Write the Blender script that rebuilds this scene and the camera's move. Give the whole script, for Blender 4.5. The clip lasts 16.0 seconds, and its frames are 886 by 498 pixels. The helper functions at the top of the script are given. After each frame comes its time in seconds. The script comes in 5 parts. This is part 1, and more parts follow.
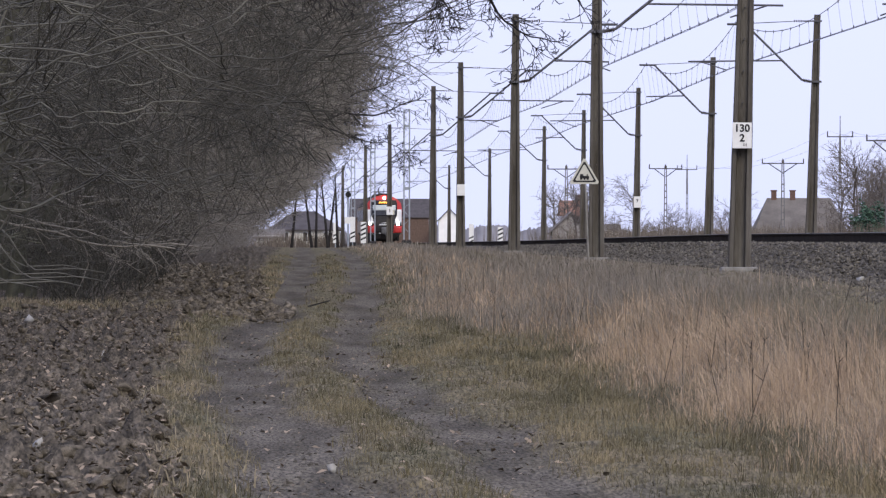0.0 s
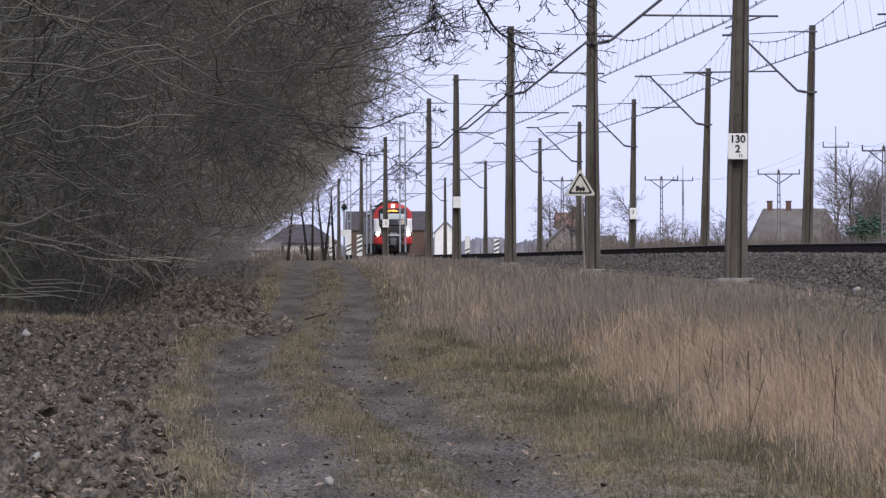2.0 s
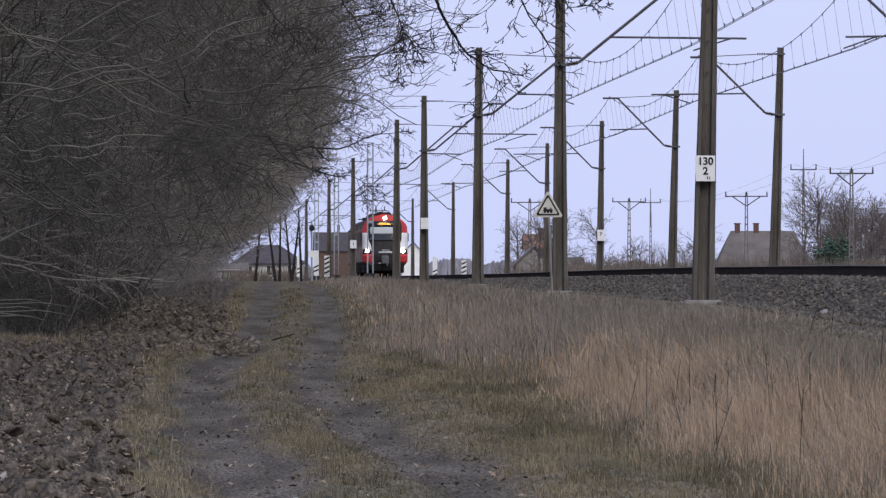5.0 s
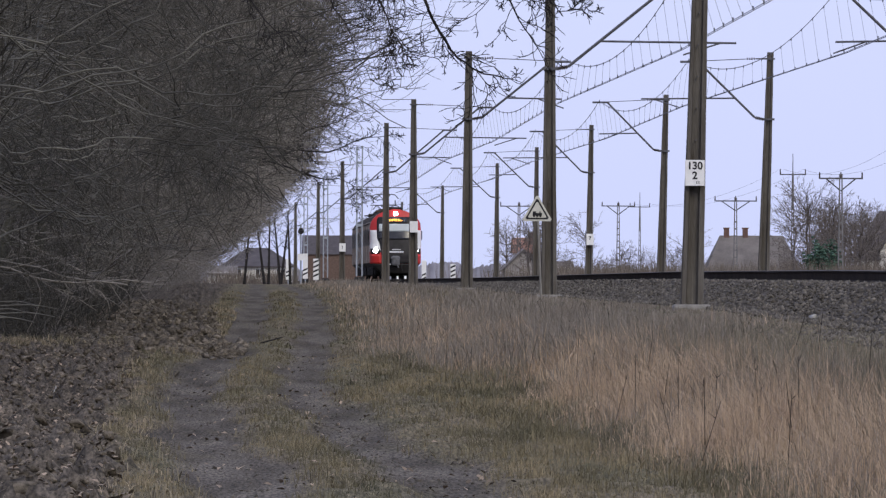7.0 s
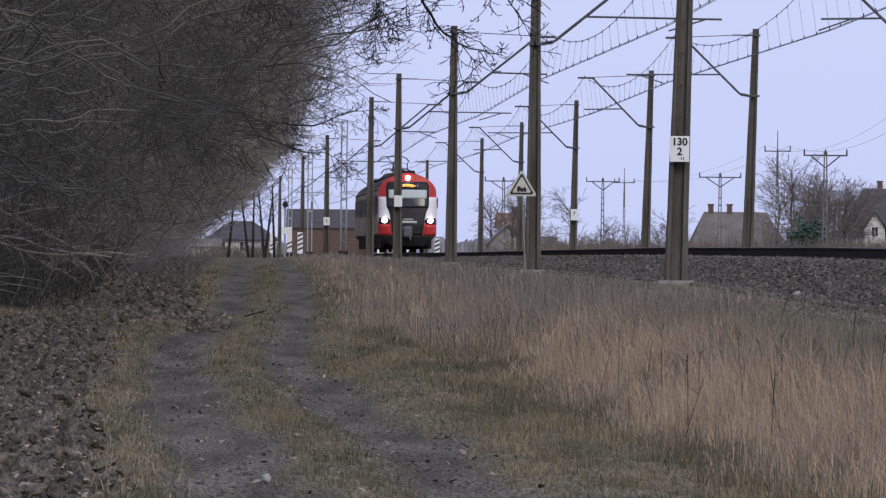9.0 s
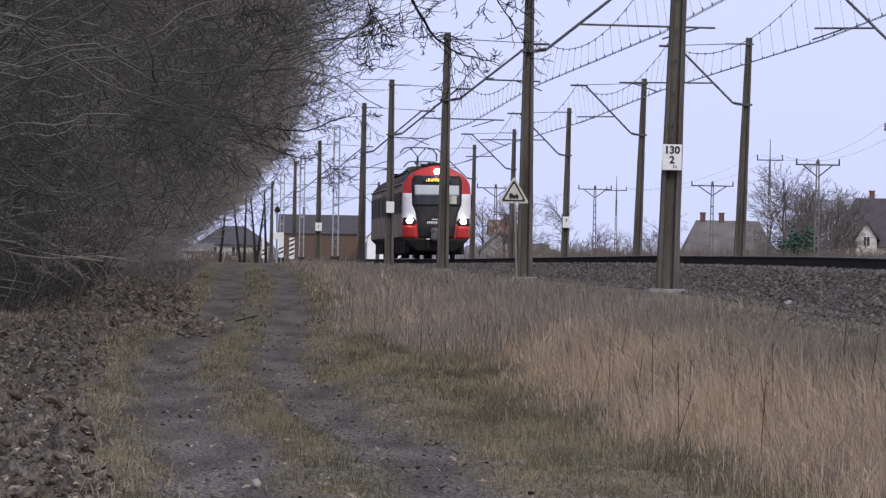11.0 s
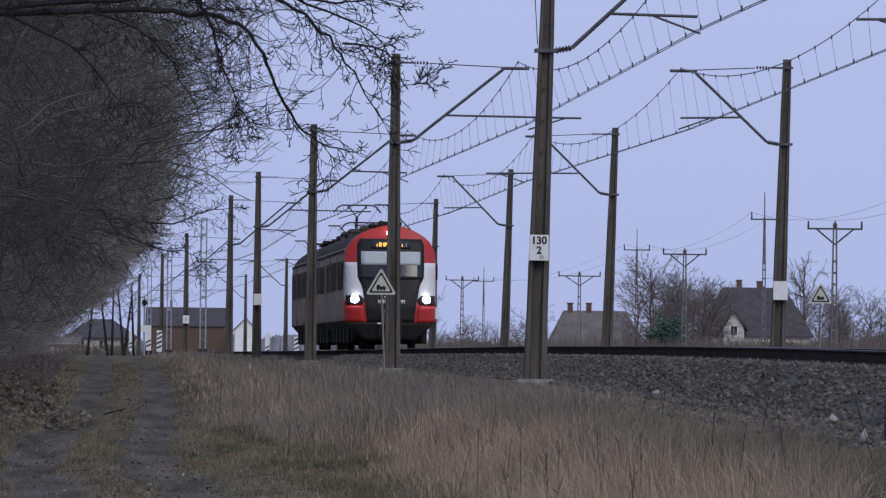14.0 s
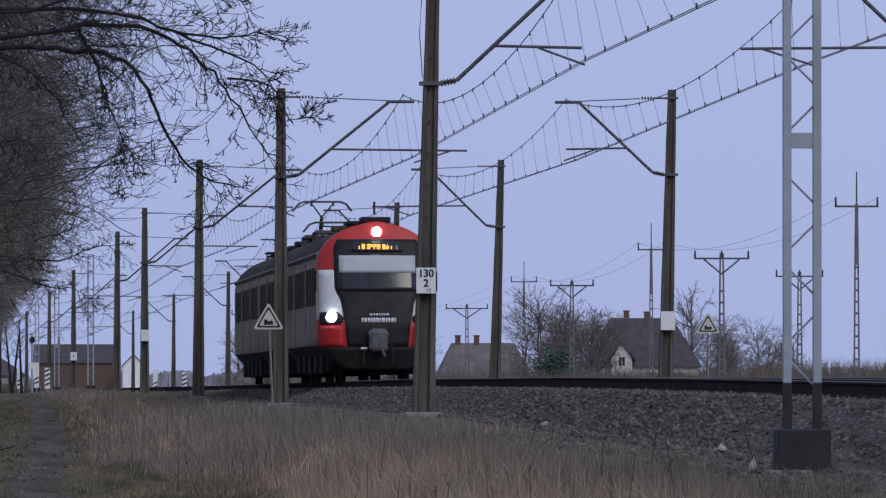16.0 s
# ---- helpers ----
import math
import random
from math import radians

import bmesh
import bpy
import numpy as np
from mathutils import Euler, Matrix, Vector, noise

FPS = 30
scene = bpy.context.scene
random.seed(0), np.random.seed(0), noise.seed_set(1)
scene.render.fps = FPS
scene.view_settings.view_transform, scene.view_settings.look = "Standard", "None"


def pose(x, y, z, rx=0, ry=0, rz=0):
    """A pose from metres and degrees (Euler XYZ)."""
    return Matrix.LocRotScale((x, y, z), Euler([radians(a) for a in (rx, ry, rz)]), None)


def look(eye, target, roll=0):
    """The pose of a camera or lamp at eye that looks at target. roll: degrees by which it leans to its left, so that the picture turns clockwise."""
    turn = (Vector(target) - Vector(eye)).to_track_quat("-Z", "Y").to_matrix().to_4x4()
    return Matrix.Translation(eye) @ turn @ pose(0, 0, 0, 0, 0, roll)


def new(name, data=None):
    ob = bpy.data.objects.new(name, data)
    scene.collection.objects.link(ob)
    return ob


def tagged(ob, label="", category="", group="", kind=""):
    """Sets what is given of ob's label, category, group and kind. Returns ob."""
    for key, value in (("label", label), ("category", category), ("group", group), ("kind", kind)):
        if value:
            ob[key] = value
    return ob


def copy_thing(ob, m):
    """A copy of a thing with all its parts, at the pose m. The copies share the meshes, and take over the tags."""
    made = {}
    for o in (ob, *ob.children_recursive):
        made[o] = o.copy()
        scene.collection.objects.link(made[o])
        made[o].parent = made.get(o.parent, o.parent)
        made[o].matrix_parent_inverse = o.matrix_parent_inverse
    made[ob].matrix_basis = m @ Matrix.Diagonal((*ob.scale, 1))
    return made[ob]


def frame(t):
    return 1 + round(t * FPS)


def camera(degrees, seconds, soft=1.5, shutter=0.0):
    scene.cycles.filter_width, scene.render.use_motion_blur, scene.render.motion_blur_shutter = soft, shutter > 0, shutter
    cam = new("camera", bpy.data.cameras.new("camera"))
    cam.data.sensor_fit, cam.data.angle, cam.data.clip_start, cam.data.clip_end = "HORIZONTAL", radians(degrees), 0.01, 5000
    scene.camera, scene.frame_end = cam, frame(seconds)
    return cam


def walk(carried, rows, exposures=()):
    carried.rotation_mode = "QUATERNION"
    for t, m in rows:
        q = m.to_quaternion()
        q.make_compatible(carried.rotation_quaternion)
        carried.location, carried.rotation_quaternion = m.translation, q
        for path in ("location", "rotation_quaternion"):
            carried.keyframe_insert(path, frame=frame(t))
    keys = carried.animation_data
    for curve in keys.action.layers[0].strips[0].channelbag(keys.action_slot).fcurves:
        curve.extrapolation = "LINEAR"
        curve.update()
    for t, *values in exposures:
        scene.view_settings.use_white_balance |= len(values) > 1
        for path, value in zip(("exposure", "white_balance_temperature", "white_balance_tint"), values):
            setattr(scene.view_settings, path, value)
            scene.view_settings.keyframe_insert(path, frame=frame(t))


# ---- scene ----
import itertools

EYE = 1.6
LENS = 2 * math.degrees(math.atan(784 / 16700))
cam = camera(LENS, 16.0, soft=1.3)
# seconds, yaw, pitch, roll: a hand-held long lens that stands on one spot and follows the train
VIEW = [
    (0, -1.1676, -0.0156, 0.08), (0.5, -1.1567, 0.0003, 0.11), (1, -1.1922, 0.0984, -0.05), (1.5, -1.2226, 0.1839, -0.152),
    (2, -1.1907, 0.0593, -0.203), (2.5, -1.2309, 0.1134, -0.268), (3, -1.3985, 0.332, -0.316), (3.5, -1.3627, 0.2901, -0.293),
    (4, -1.325, 0.1789, -0.283), (4.2, -1.3338, 0.1895, -0.25), (6.3, -1.4189, 0.1813, 0.274), (6.5, -1.4392, 0.2108, 0.228),
    (7, -1.4545, 0.2092, 0.204), (7.5, -1.716, 0.4565, 0.254), (8, -1.6214, 0.2465, 0.182), (8.5, -1.5779, 0.092, 0.343),
    (10.8, -1.5723, 0.0253, 1.133), (11, -1.6015, 0.0948, 1.012), (11.5, -1.7245, 0.2396, 0.939), (12, -1.9478, 0.2752, 0.838),
    (12.5, -1.9884, 0.3599, 0.751), (13, -2.2204, 0.5619, 0.618), (13.5, -2.2457, 0.5742, 0.42), (14, -2.3989, 0.6616, 0.651),
    (14.5, -2.6739, 0.6729, 0.523), (15, -3.0876, 0.7613, 0.376), (15.5, -3.0469, 0.8858, 0.318), (16, -3.0848, 0.8679, -0),
]
# seconds, stops, kelvin
EXPOSURE = [(0, 0.57, 6500), (0.5, 0.6, 6550), (1, 0.58, 6550), (1.5, 0.52, 6500), (2, 0.49, 6500), (2.5, 0.48, 6500), (3, 0.22, 6350), (3.5, 0.16, 6300), (4.2, 0.19, 6300),
            (7, 0.28, 6350), (8, 0.06, 6250), (8.7, 0.12, 6250), (11, 0.34, 6350), (12, 0.02, 6150), (12.5, 0.02, 6100), (13, -0.18, 5900), (13.5, -0.21, 5850), (14.5, -0.26, 5800), (16, -0.36, 5720)]
walk(cam, [(t, pose(0, 0, EYE, 90 + p, 0, w) @ pose(0, 0, 0, 0, 0, r)) for t, w, p, r in VIEW],
     exposures=[(t, e, k, 7) for t, e, k in EXPOSURE])


# ---------- world and light: an overcast winter day ----------
def make_world():
    world = bpy.data.worlds.new("overcast_sky")
    scene.world = world
    world.use_nodes = True
    nt = world.node_tree
    nt.nodes.clear()
    sky = nt.nodes.new("ShaderNodeTexSky")
    sky.sky_type, sky.sun_disc = "NISHITA", False
    sky.sun_elevation, sky.sun_rotation = radians(24), radians(205)
    sky.air_density, sky.dust_density, sky.ozone_density = 1.0, 2.0, 2.0
    cloud = nt.nodes.new("ShaderNodeRGB")
    cloud.outputs[0].default_value = (7.1, 7.45, 10.9, 1)
    mix = nt.nodes.new("ShaderNodeMix")
    mix.data_type = "RGBA"
    mix.inputs["Factor"].default_value = 0.86
    bg = nt.nodes.new("ShaderNodeBackground")
    bg.inputs["Strength"].default_value = 0.085
    out = nt.nodes.new("ShaderNodeOutputWorld")
    nt.links.new(sky.outputs[0], mix.inputs[6])
    nt.links.new(cloud.outputs[0], mix.inputs[7])
    nt.links.new(mix.outputs[2], bg.inputs[0])
    nt.links.new(bg.outputs[0], out.inputs[0])
    sun = new("sun", bpy.data.lights.new("sun", "SUN"))
    sun.data.energy, sun.data.angle, sun.data.color = 1.3, radians(25), (1.0, 0.89, 0.72)
    sun.matrix_world = look((0, 0, 60), (-30, 62, 10))


make_world()


# ---------- materials ----------
def material(name, color, rough=0.8, metal=0.0, vary=0.25, scale=6.0, bump=0.0, tint=None, fine=0.0, random=0.0, emit=None, strength=0.0, stretch=(1, 1, 1), spec=0.3):
    """A surface with variation at two scales; tint is a second colour that large stains blend to."""
    m = bpy.data.materials.new(name)
    m.use_nodes = True
    nt = m.node_tree
    b = nt.nodes["Principled BSDF"]
    b.inputs["Roughness"].default_value, b.inputs["Metallic"].default_value = rough, metal
    b.inputs["Specular IOR Level"].default_value = spec
    co = nt.nodes.new("ShaderNodeTexCoord")
    mp = nt.nodes.new("ShaderNodeMapping")
    mp.inputs["Scale"].default_value = stretch
    nt.links.new(co.outputs["Object"], mp.inputs[0])
    n1, n2 = nt.nodes.new("ShaderNodeTexNoise"), nt.nodes.new("ShaderNodeTexNoise")
    n1.inputs["Scale"].default_value, n1.inputs["Detail"].default_value = scale, 6
    n2.inputs["Scale"].default_value, n2.inputs["Detail"].default_value = scale * 9, 4
    for n in (n1, n2):
        nt.links.new(mp.outputs[0], n.inputs["Vector"])
    ramp = nt.nodes.new("ShaderNodeValToRGB")
    ramp.color_ramp.elements[0].position, ramp.color_ramp.elements[1].position = 0.3, 0.72
    second = tint or color
    ramp.color_ramp.elements[0].color = (*[c * (1 - vary) for c in color], 1)
    ramp.color_ramp.elements[1].color = (*[min(1, c * (1 + vary)) for c in second], 1)
    nt.links.new(n1.outputs[0], ramp.inputs[0])
    hsv = nt.nodes.new("ShaderNodeHueSaturation")
    nt.links.new(ramp.outputs[0], hsv.inputs["Color"])
    val = nt.nodes.new("ShaderNodeMapRange")
    val.inputs["To Min"].default_value, val.inputs["To Max"].default_value = 1 - vary * 0.8, 1 + vary * 0.8
    nt.links.new(n2.outputs[0], val.inputs["Value"])
    last = val.outputs[0]
    if random:
        info = nt.nodes.new("ShaderNodeNewGeometry")
        r2 = nt.nodes.new("ShaderNodeMapRange")
        r2.inputs["To Min"].default_value, r2.inputs["To Max"].default_value = 1 - random, 1 + random
        nt.links.new(info.outputs["Random Per Island"], r2.inputs["Value"])
        mul = nt.nodes.new("ShaderNodeMath")
        mul.operation = "MULTIPLY"
        nt.links.new(last, mul.inputs[0])
        nt.links.new(r2.outputs[0], mul.inputs[1])
        last = mul.outputs[0]
    nt.links.new(last, hsv.inputs["Value"])
    nt.links.new(hsv.outputs[0], b.inputs["Base Color"])
    if bump:
        bp = nt.nodes.new("ShaderNodeBump")
        bp.inputs["Strength"].default_value, bp.inputs["Distance"].default_value = bump, 0.02
        nt.links.new(n2.outputs[0], bp.inputs["Height"])
        nt.links.new(bp.outputs[0], b.inputs["Normal"])
    if emit:
        b.inputs["Emission Color"].default_value = (*emit, 1)
        b.inputs["Emission Strength"].default_value = strength
    return m


CONCRETE = material("mast_concrete", (0.145, 0.128, 0.105), 0.95, vary=0.5, scale=1.6, bump=0.5, tint=(0.10, 0.093, 0.083), stretch=(4, 4, 0.4), spec=0.08)
FOOT_CONCRETE = material("foundation_concrete", (0.22, 0.21, 0.19), 0.95, vary=0.3, scale=3, bump=0.5)
GALV = material("grey_painted_steel", (0.33, 0.36, 0.40), 0.55, 0.3, vary=0.15, scale=2)
STEEL = material("weathered_steel", (0.10, 0.10, 0.11), 0.6, 0.4, vary=0.3, scale=3)
WIRE = material("copper_wire", (0.10, 0.10, 0.12), 0.5, 0.5, vary=0.2, scale=3)
CERAMIC = material("brown_porcelain", (0.05, 0.035, 0.03), 0.3, vary=0.2, scale=8)
RAIL = material("rusty_rail", (0.014, 0.0105, 0.009), 0.9, vary=0.4, scale=2, bump=0.3, tint=(0.02, 0.014, 0.011), spec=0.1)
RAILHEAD = material("worn_rail_head", (0.09, 0.085, 0.08), 0.6, 0.4, vary=0.15, scale=2)
SLEEPER = material("sleeper_concrete", (0.28, 0.26, 0.24), 0.9, vary=0.25, scale=5)
STONE = material("ballast_stone", (0.092, 0.083, 0.07), 0.95, vary=0.35, scale=3, tint=(0.118, 0.106, 0.088), random=0.45)
BALLAST = material("ballast_bed", (0.08, 0.071, 0.06), 1.0, vary=0.6, scale=4, bump=0.8, stretch=(1, 0.08, 1), spec=0.05)
WHITE = material("white_enamel", (0.80, 0.80, 0.78), 0.5, vary=0.06, scale=8)
BLACK = material("black_paint", (0.02, 0.02, 0.022), 0.5, vary=0.2, scale=8)
SIGN_YELLOW = material("pale_sign_face", (0.55, 0.54, 0.47), 0.55, vary=0.08, scale=8)
DARKBOX = material("tarred_base", (0.025, 0.025, 0.027), 0.7, vary=0.3, scale=4)


# ---------- mesh helpers ----------
def mesh_of(name, bm):
    me = bpy.data.meshes.new(name)
    bm.to_mesh(me)
    bm.free()
    return me


def part(name, bm, mat, parent, label=""):
    """Links a bmesh (or mesh) as one object under a thing."""
    me = bm if isinstance(bm, bpy.types.Mesh) else mesh_of(name, bm)
    if mat and not me.materials:
        me.materials.append(mat)
    ob = new(name, me)
    if parent:
        ob.parent = parent
    if label:
        ob["label"] = label
    return ob


def box(bm, cx, cy, cz, sx, sy, sz, bevel=0.0, m=None):
    made = bmesh.ops.create_cube(bm, size=1, matrix=(m or Matrix()) @ Matrix.LocRotScale((cx, cy, cz), None, (sx, sy, sz)))
    if bevel:
        edges = list({e for v in made["verts"] for e in v.link_edges})
        bmesh.ops.bevel(bm, geom=edges, offset=bevel, segments=2, affect="EDGES", profile=0.5)
    return bm


def rod(bm, a, b, ra, rb=None, sides=8):
    a, b = Vector(a), Vector(b)
    d = b - a
    m = Matrix.Translation((a + b) / 2) @ d.to_track_quat("Z", "Y").to_matrix().to_4x4()
    bmesh.ops.create_cone(bm, cap_ends=True, segments=sides, radius1=ra, radius2=ra if rb is None else rb, depth=d.length, matrix=m)
    return bm


def tube_mesh(name, paths, sides=4):
    """Wires: one mesh of tubes along paths of (points, radius)."""
    V, Fc = [], []
    for pts, r in paths:
        pts = [Vector(p) for p in pts]
        base = len(V)
        for i, p in enumerate(pts):
            d = (pts[min(i + 1, len(pts) - 1)] - pts[max(i - 1, 0)]).normalized()
            u = d.cross(Vector((0, 0, 1)))
            u = u.normalized() if u.length > 1e-4 else Vector((1, 0, 0))
            w = u.cross(d)
            for k in range(sides):
                a = 2 * math.pi * k / sides
                V.append(p + r * (math.cos(a) * u + math.sin(a) * w))
        for i in range(len(pts) - 1):
            for k in range(sides):
                k2 = (k + 1) % sides
                Fc.append((base + i * sides + k, base + i * sides + k2, base + (i + 1) * sides + k2, base + (i + 1) * sides + k))
    me = bpy.data.meshes.new(name)
    me.from_pydata([tuple(v) for v in V], [], Fc)
    return me


def array_mesh(name, V, T, mat, smooth=False):
    """A mesh from numpy arrays of vertices and triangles."""
    me = bpy.data.meshes.new(name)
    me.vertices.add(len(V))
    me.vertices.foreach_set("co", np.asarray(V, np.float32).ravel())
    n = len(T)
    me.loops.add(n * 3)
    me.loops.foreach_set("vertex_index", np.asarray(T, np.int32).ravel())
    me.polygons.add(n)
    me.polygons.foreach_set("loop_start", np.arange(0, n * 3, 3, dtype=np.int32))
    me.update(calc_edges=True)
    if mat:
        me.materials.append(mat)
    return me


def thing(name, label, category, group="", at=None):
    ob = new(name)
    ob.empty_display_size = 0.2
    tagged(ob, label, category, group)
    if at is not None:
        ob.matrix_basis = at
    return ob


# ---------- the ground ----------
def smooth(a, b, v):
    t = np.clip((v - a) / (b - a), 0, 1)
    return t * t * (3 - 2 * t)


ROAD_Y = [0, 67, 99, 140, 190, 254, 334, 450, 620, 1200, 6000]
ROAD_Z = [0, 0, 0.03, 0.06, 0.42, 0.95, 1.30, 1.42, 1.50, 1.5, 1.5]
ROAD_X = [1.9, 1.28, 0.83, 0.62, 1.45, 2.2, 2.75, 3.4, 4.3, 5, 5]
BERM_Z = [(0, 0.75), (85, 0.86), (150, 1.2), (215, 1.28), (280, 1.4), (450, 1.5), (6000, 1.5)]


def road_x(y):
    return np.interp(y, ROAD_Y, ROAD_X)


def ruts(x, y):
    """How far a place belongs to one of the two wheel ruts, 0 to 1."""
    s = x - road_x(y) + 0.10 * np.sin(y * 0.21) + 0.06 * np.sin(y * 0.57 + 1)
    w = 0.50 + 0.08 * np.sin(y * 0.33)
    return np.maximum(1 - smooth(w - 0.25, w + 0.25, np.abs(s + 0.85)), 1 - smooth(w - 0.3, w + 0.15, np.abs(s - 0.80)))


def soil_edge(y):
    return np.interp(y, [50, 70, 100, 150, 172, 184, 205, 254, 334, 450, 700], [-0.3, -0.5, -0.95, -1.05, -1.0, 0.5, 0.35, 0.3, 0.8, 1.4, 2]) + 0.12 * np.sin(y * 0.5) + 0.08 * np.sin(y * 1.3)


def soil(x, y):
    """The ploughed strip along the wood, 0 to 1."""
    edge = soil_edge(y)
    return (1 - smooth(edge - 0.3, edge + 0.15, x)) * (1 - smooth(174, 181, y) * smooth(-0.7, -1.3, x))


def ground_z(x, y):
    x, y = np.asarray(x, float), np.asarray(y, float)
    base = np.interp(y, ROAD_Y, ROAD_Z)
    berm = np.interp(y, [b[0] for b in BERM_Z], [b[1] for b in BERM_Z])
    z = base + (berm - base) * smooth(4.6, 7.5, x)
    z = z - (z - 0.9) * smooth(17.5, 24, x) * (x > 10)
    z = z + 0.25 * smooth(-3, -9, x)
    near = (y < 700) & (np.abs(x) < 60)
    z = z - 0.07 * ruts(x, y) * near
    return z


def soil_bumps(x, y):
    return 0.13 * (np.sin(x * 7 + 2 * np.sin(y * 1.1)) * np.sin(y * 2.3 + 1.5 * np.sin(x * 2.1)) + 0.6 * np.sin(x * 13 + y * 3.1) * np.sin(y * 4.7 - x * 2))


def make_ground():
    xs = np.concatenate([[-3000, -1200, -500, -220, -100, -50, -28, -18, -13, -10], np.arange(-8, -4.2, 0.14), np.arange(-4.2, 0.1, 0.06), np.arange(0.12, 9.01, 0.14), [10, 12, 14, 16, 18, 20, 24, 30, 45, 80, 150, 300, 700, 1500, 3500]])
    ys = np.concatenate([[-300, -60, 0, 20, 40], np.arange(50, 130, 0.38), np.arange(130, 260, 0.8), np.arange(260, 480, 1.6), np.arange(480, 900, 12), [950, 1050, 1250, 1600, 2200, 3200, 4600]])
    X, Y = np.meshgrid(xs, ys)
    rng = np.random.default_rng(3)
    Z = ground_z(X, Y)
    inner = (np.abs(X) < 9.5) & (Y > 40) & (Y < 480)
    s = soil(X, Y)
    Z = Z + inner * s * (soil_bumps(X, Y) + rng.normal(0, 0.045, X.shape)) + inner * (1 - s) * (1 - ruts(X, Y)) * rng.normal(0, 0.018, X.shape) + inner * ruts(X, Y) * rng.normal(0, 0.002, X.shape)
    ny, nx = X.shape
    V = np.stack([X, Y, Z], -1).reshape(-1, 3)
    i = (np.arange(ny - 1)[:, None] * nx + np.arange(nx - 1)[None]).ravel()
    T = np.concatenate([np.stack([i, i + 1, i + nx + 1], 1), np.stack([i, i + nx + 1, i + nx], 1)])
    me = array_mesh("ground", V, T, ground_material())
    r, so = me.attributes.new("rut", "FLOAT", "POINT"), me.attributes.new("soil", "FLOAT", "POINT")
    r.data.foreach_set("value", (ruts(X, Y) * (Y < 900)).ravel().astype(np.float32))
    so.data.foreach_set("value", np.maximum(s, smooth(181, 190, Y) * smooth(soil_edge(Y) + 0.15, soil_edge(Y) - 0.3, X)).ravel().astype(np.float32))
    me.polygons.foreach_set("use_smooth", np.ones(len(T), bool))
    tagged(new("ground", me), "dirt track with two wheel ruts between grass verge and ploughed soil", "ground", kind="structure")


def ground_material():
    m = bpy.data.materials.new("earth_and_grass")
    m.use_nodes = True
    nt = m.node_tree
    b = nt.nodes["Principled BSDF"]
    b.inputs["Roughness"].default_value = 1.0
    b.inputs["Specular IOR Level"].default_value = 0.1
    co = nt.nodes.new("ShaderNodeTexCoord")

    long = nt.nodes.new("ShaderNodeMapping")
    long.inputs["Scale"].default_value = (1, 0.075, 1)
    nt.links.new(co.outputs["Object"], long.inputs[0])

    def noisy(scale, lo, hi, c1, c2, detail=8):
        n = nt.nodes.new("ShaderNodeTexNoise")
        n.inputs["Scale"].default_value, n.inputs["Detail"].default_value = scale, detail
        nt.links.new(long.outputs[0], n.inputs["Vector"])
        r = nt.nodes.new("ShaderNodeValToRGB")
        r.color_ramp.elements[0].position, r.color_ramp.elements[1].position = lo, hi
        r.color_ramp.elements[0].color, r.color_ramp.elements[1].color = (*c1, 1), (*c2, 1)
        nt.links.new(n.outputs[0], r.inputs[0])
        return r.outputs[0], n

    def mix(fac, a, c):
        k = nt.nodes.new("ShaderNodeMix")
        k.data_type = "RGBA"
        nt.links.new(fac, k.inputs["Factor"])
        nt.links.new(a, k.inputs[6])
        nt.links.new(c, k.inputs[7])
        return k.outputs[2]

    def attr(name):
        a = nt.nodes.new("ShaderNodeAttribute")
        a.attribute_name = name
        return a.outputs["Fac"]

    grass, _ = noisy(0.9, 0.35, 0.65, (0.075, 0.08, 0.04), (0.165, 0.135, 0.085))
    straw, _ = noisy(7, 0.3, 0.7, (0.07, 0.062, 0.04), (0.19, 0.155, 0.105))
    half = nt.nodes.new("ShaderNodeValue")
    half.outputs[0].default_value = 0.5
    verge = mix(half.outputs[0], grass, straw)
    mud, _ = noisy(1.5, 0.40, 0.62, (0.06, 0.052, 0.041), (0.128, 0.113, 0.092))
    tilth, fine = noisy(9, 0.35, 0.7, (0.042, 0.036, 0.028), (0.145, 0.122, 0.093))
    rough, patch = noisy(3.5, 0.2, 0.8, (0, 0, 0), (1, 1, 1))
    edge = nt.nodes.new("ShaderNodeMath")
    edge.operation, edge.inputs[1].default_value, edge.inputs[2].default_value = "MULTIPLY_ADD", 1.1, -0.55
    nt.links.new(rough, edge.inputs[0])
    worn = nt.nodes.new("ShaderNodeMath")
    worn.operation, worn.use_clamp = "ADD", True
    nt.links.new(attr("rut"), worn.inputs[0])
    nt.links.new(edge.outputs[0], worn.inputs[1])
    c = mix(worn.outputs[0], verge, mud)
    c = mix(attr("soil"), c, tilth)
    grain, _ = noisy(38, 0.34, 0.66, (0.42, 0.42, 0.42), (1.55, 1.53, 1.5), 4)
    speck = nt.nodes.new("ShaderNodeMix")
    speck.data_type, speck.blend_type = "RGBA", "MULTIPLY"
    speck.inputs["Factor"].default_value = 1.0
    nt.links.new(c, speck.inputs[6])
    nt.links.new(grain, speck.inputs[7])
    nt.links.new(speck.outputs[2], b.inputs["Base Color"])
    bp = nt.nodes.new("ShaderNodeBump")
    bp.inputs["Strength"].default_value, bp.inputs["Distance"].default_value = 0.35, 0.04
    nt.links.new(fine.outputs[0], bp.inputs["Height"])
    nt.links.new(bp.outputs[0], b.inputs["Normal"])
    return m


make_ground()

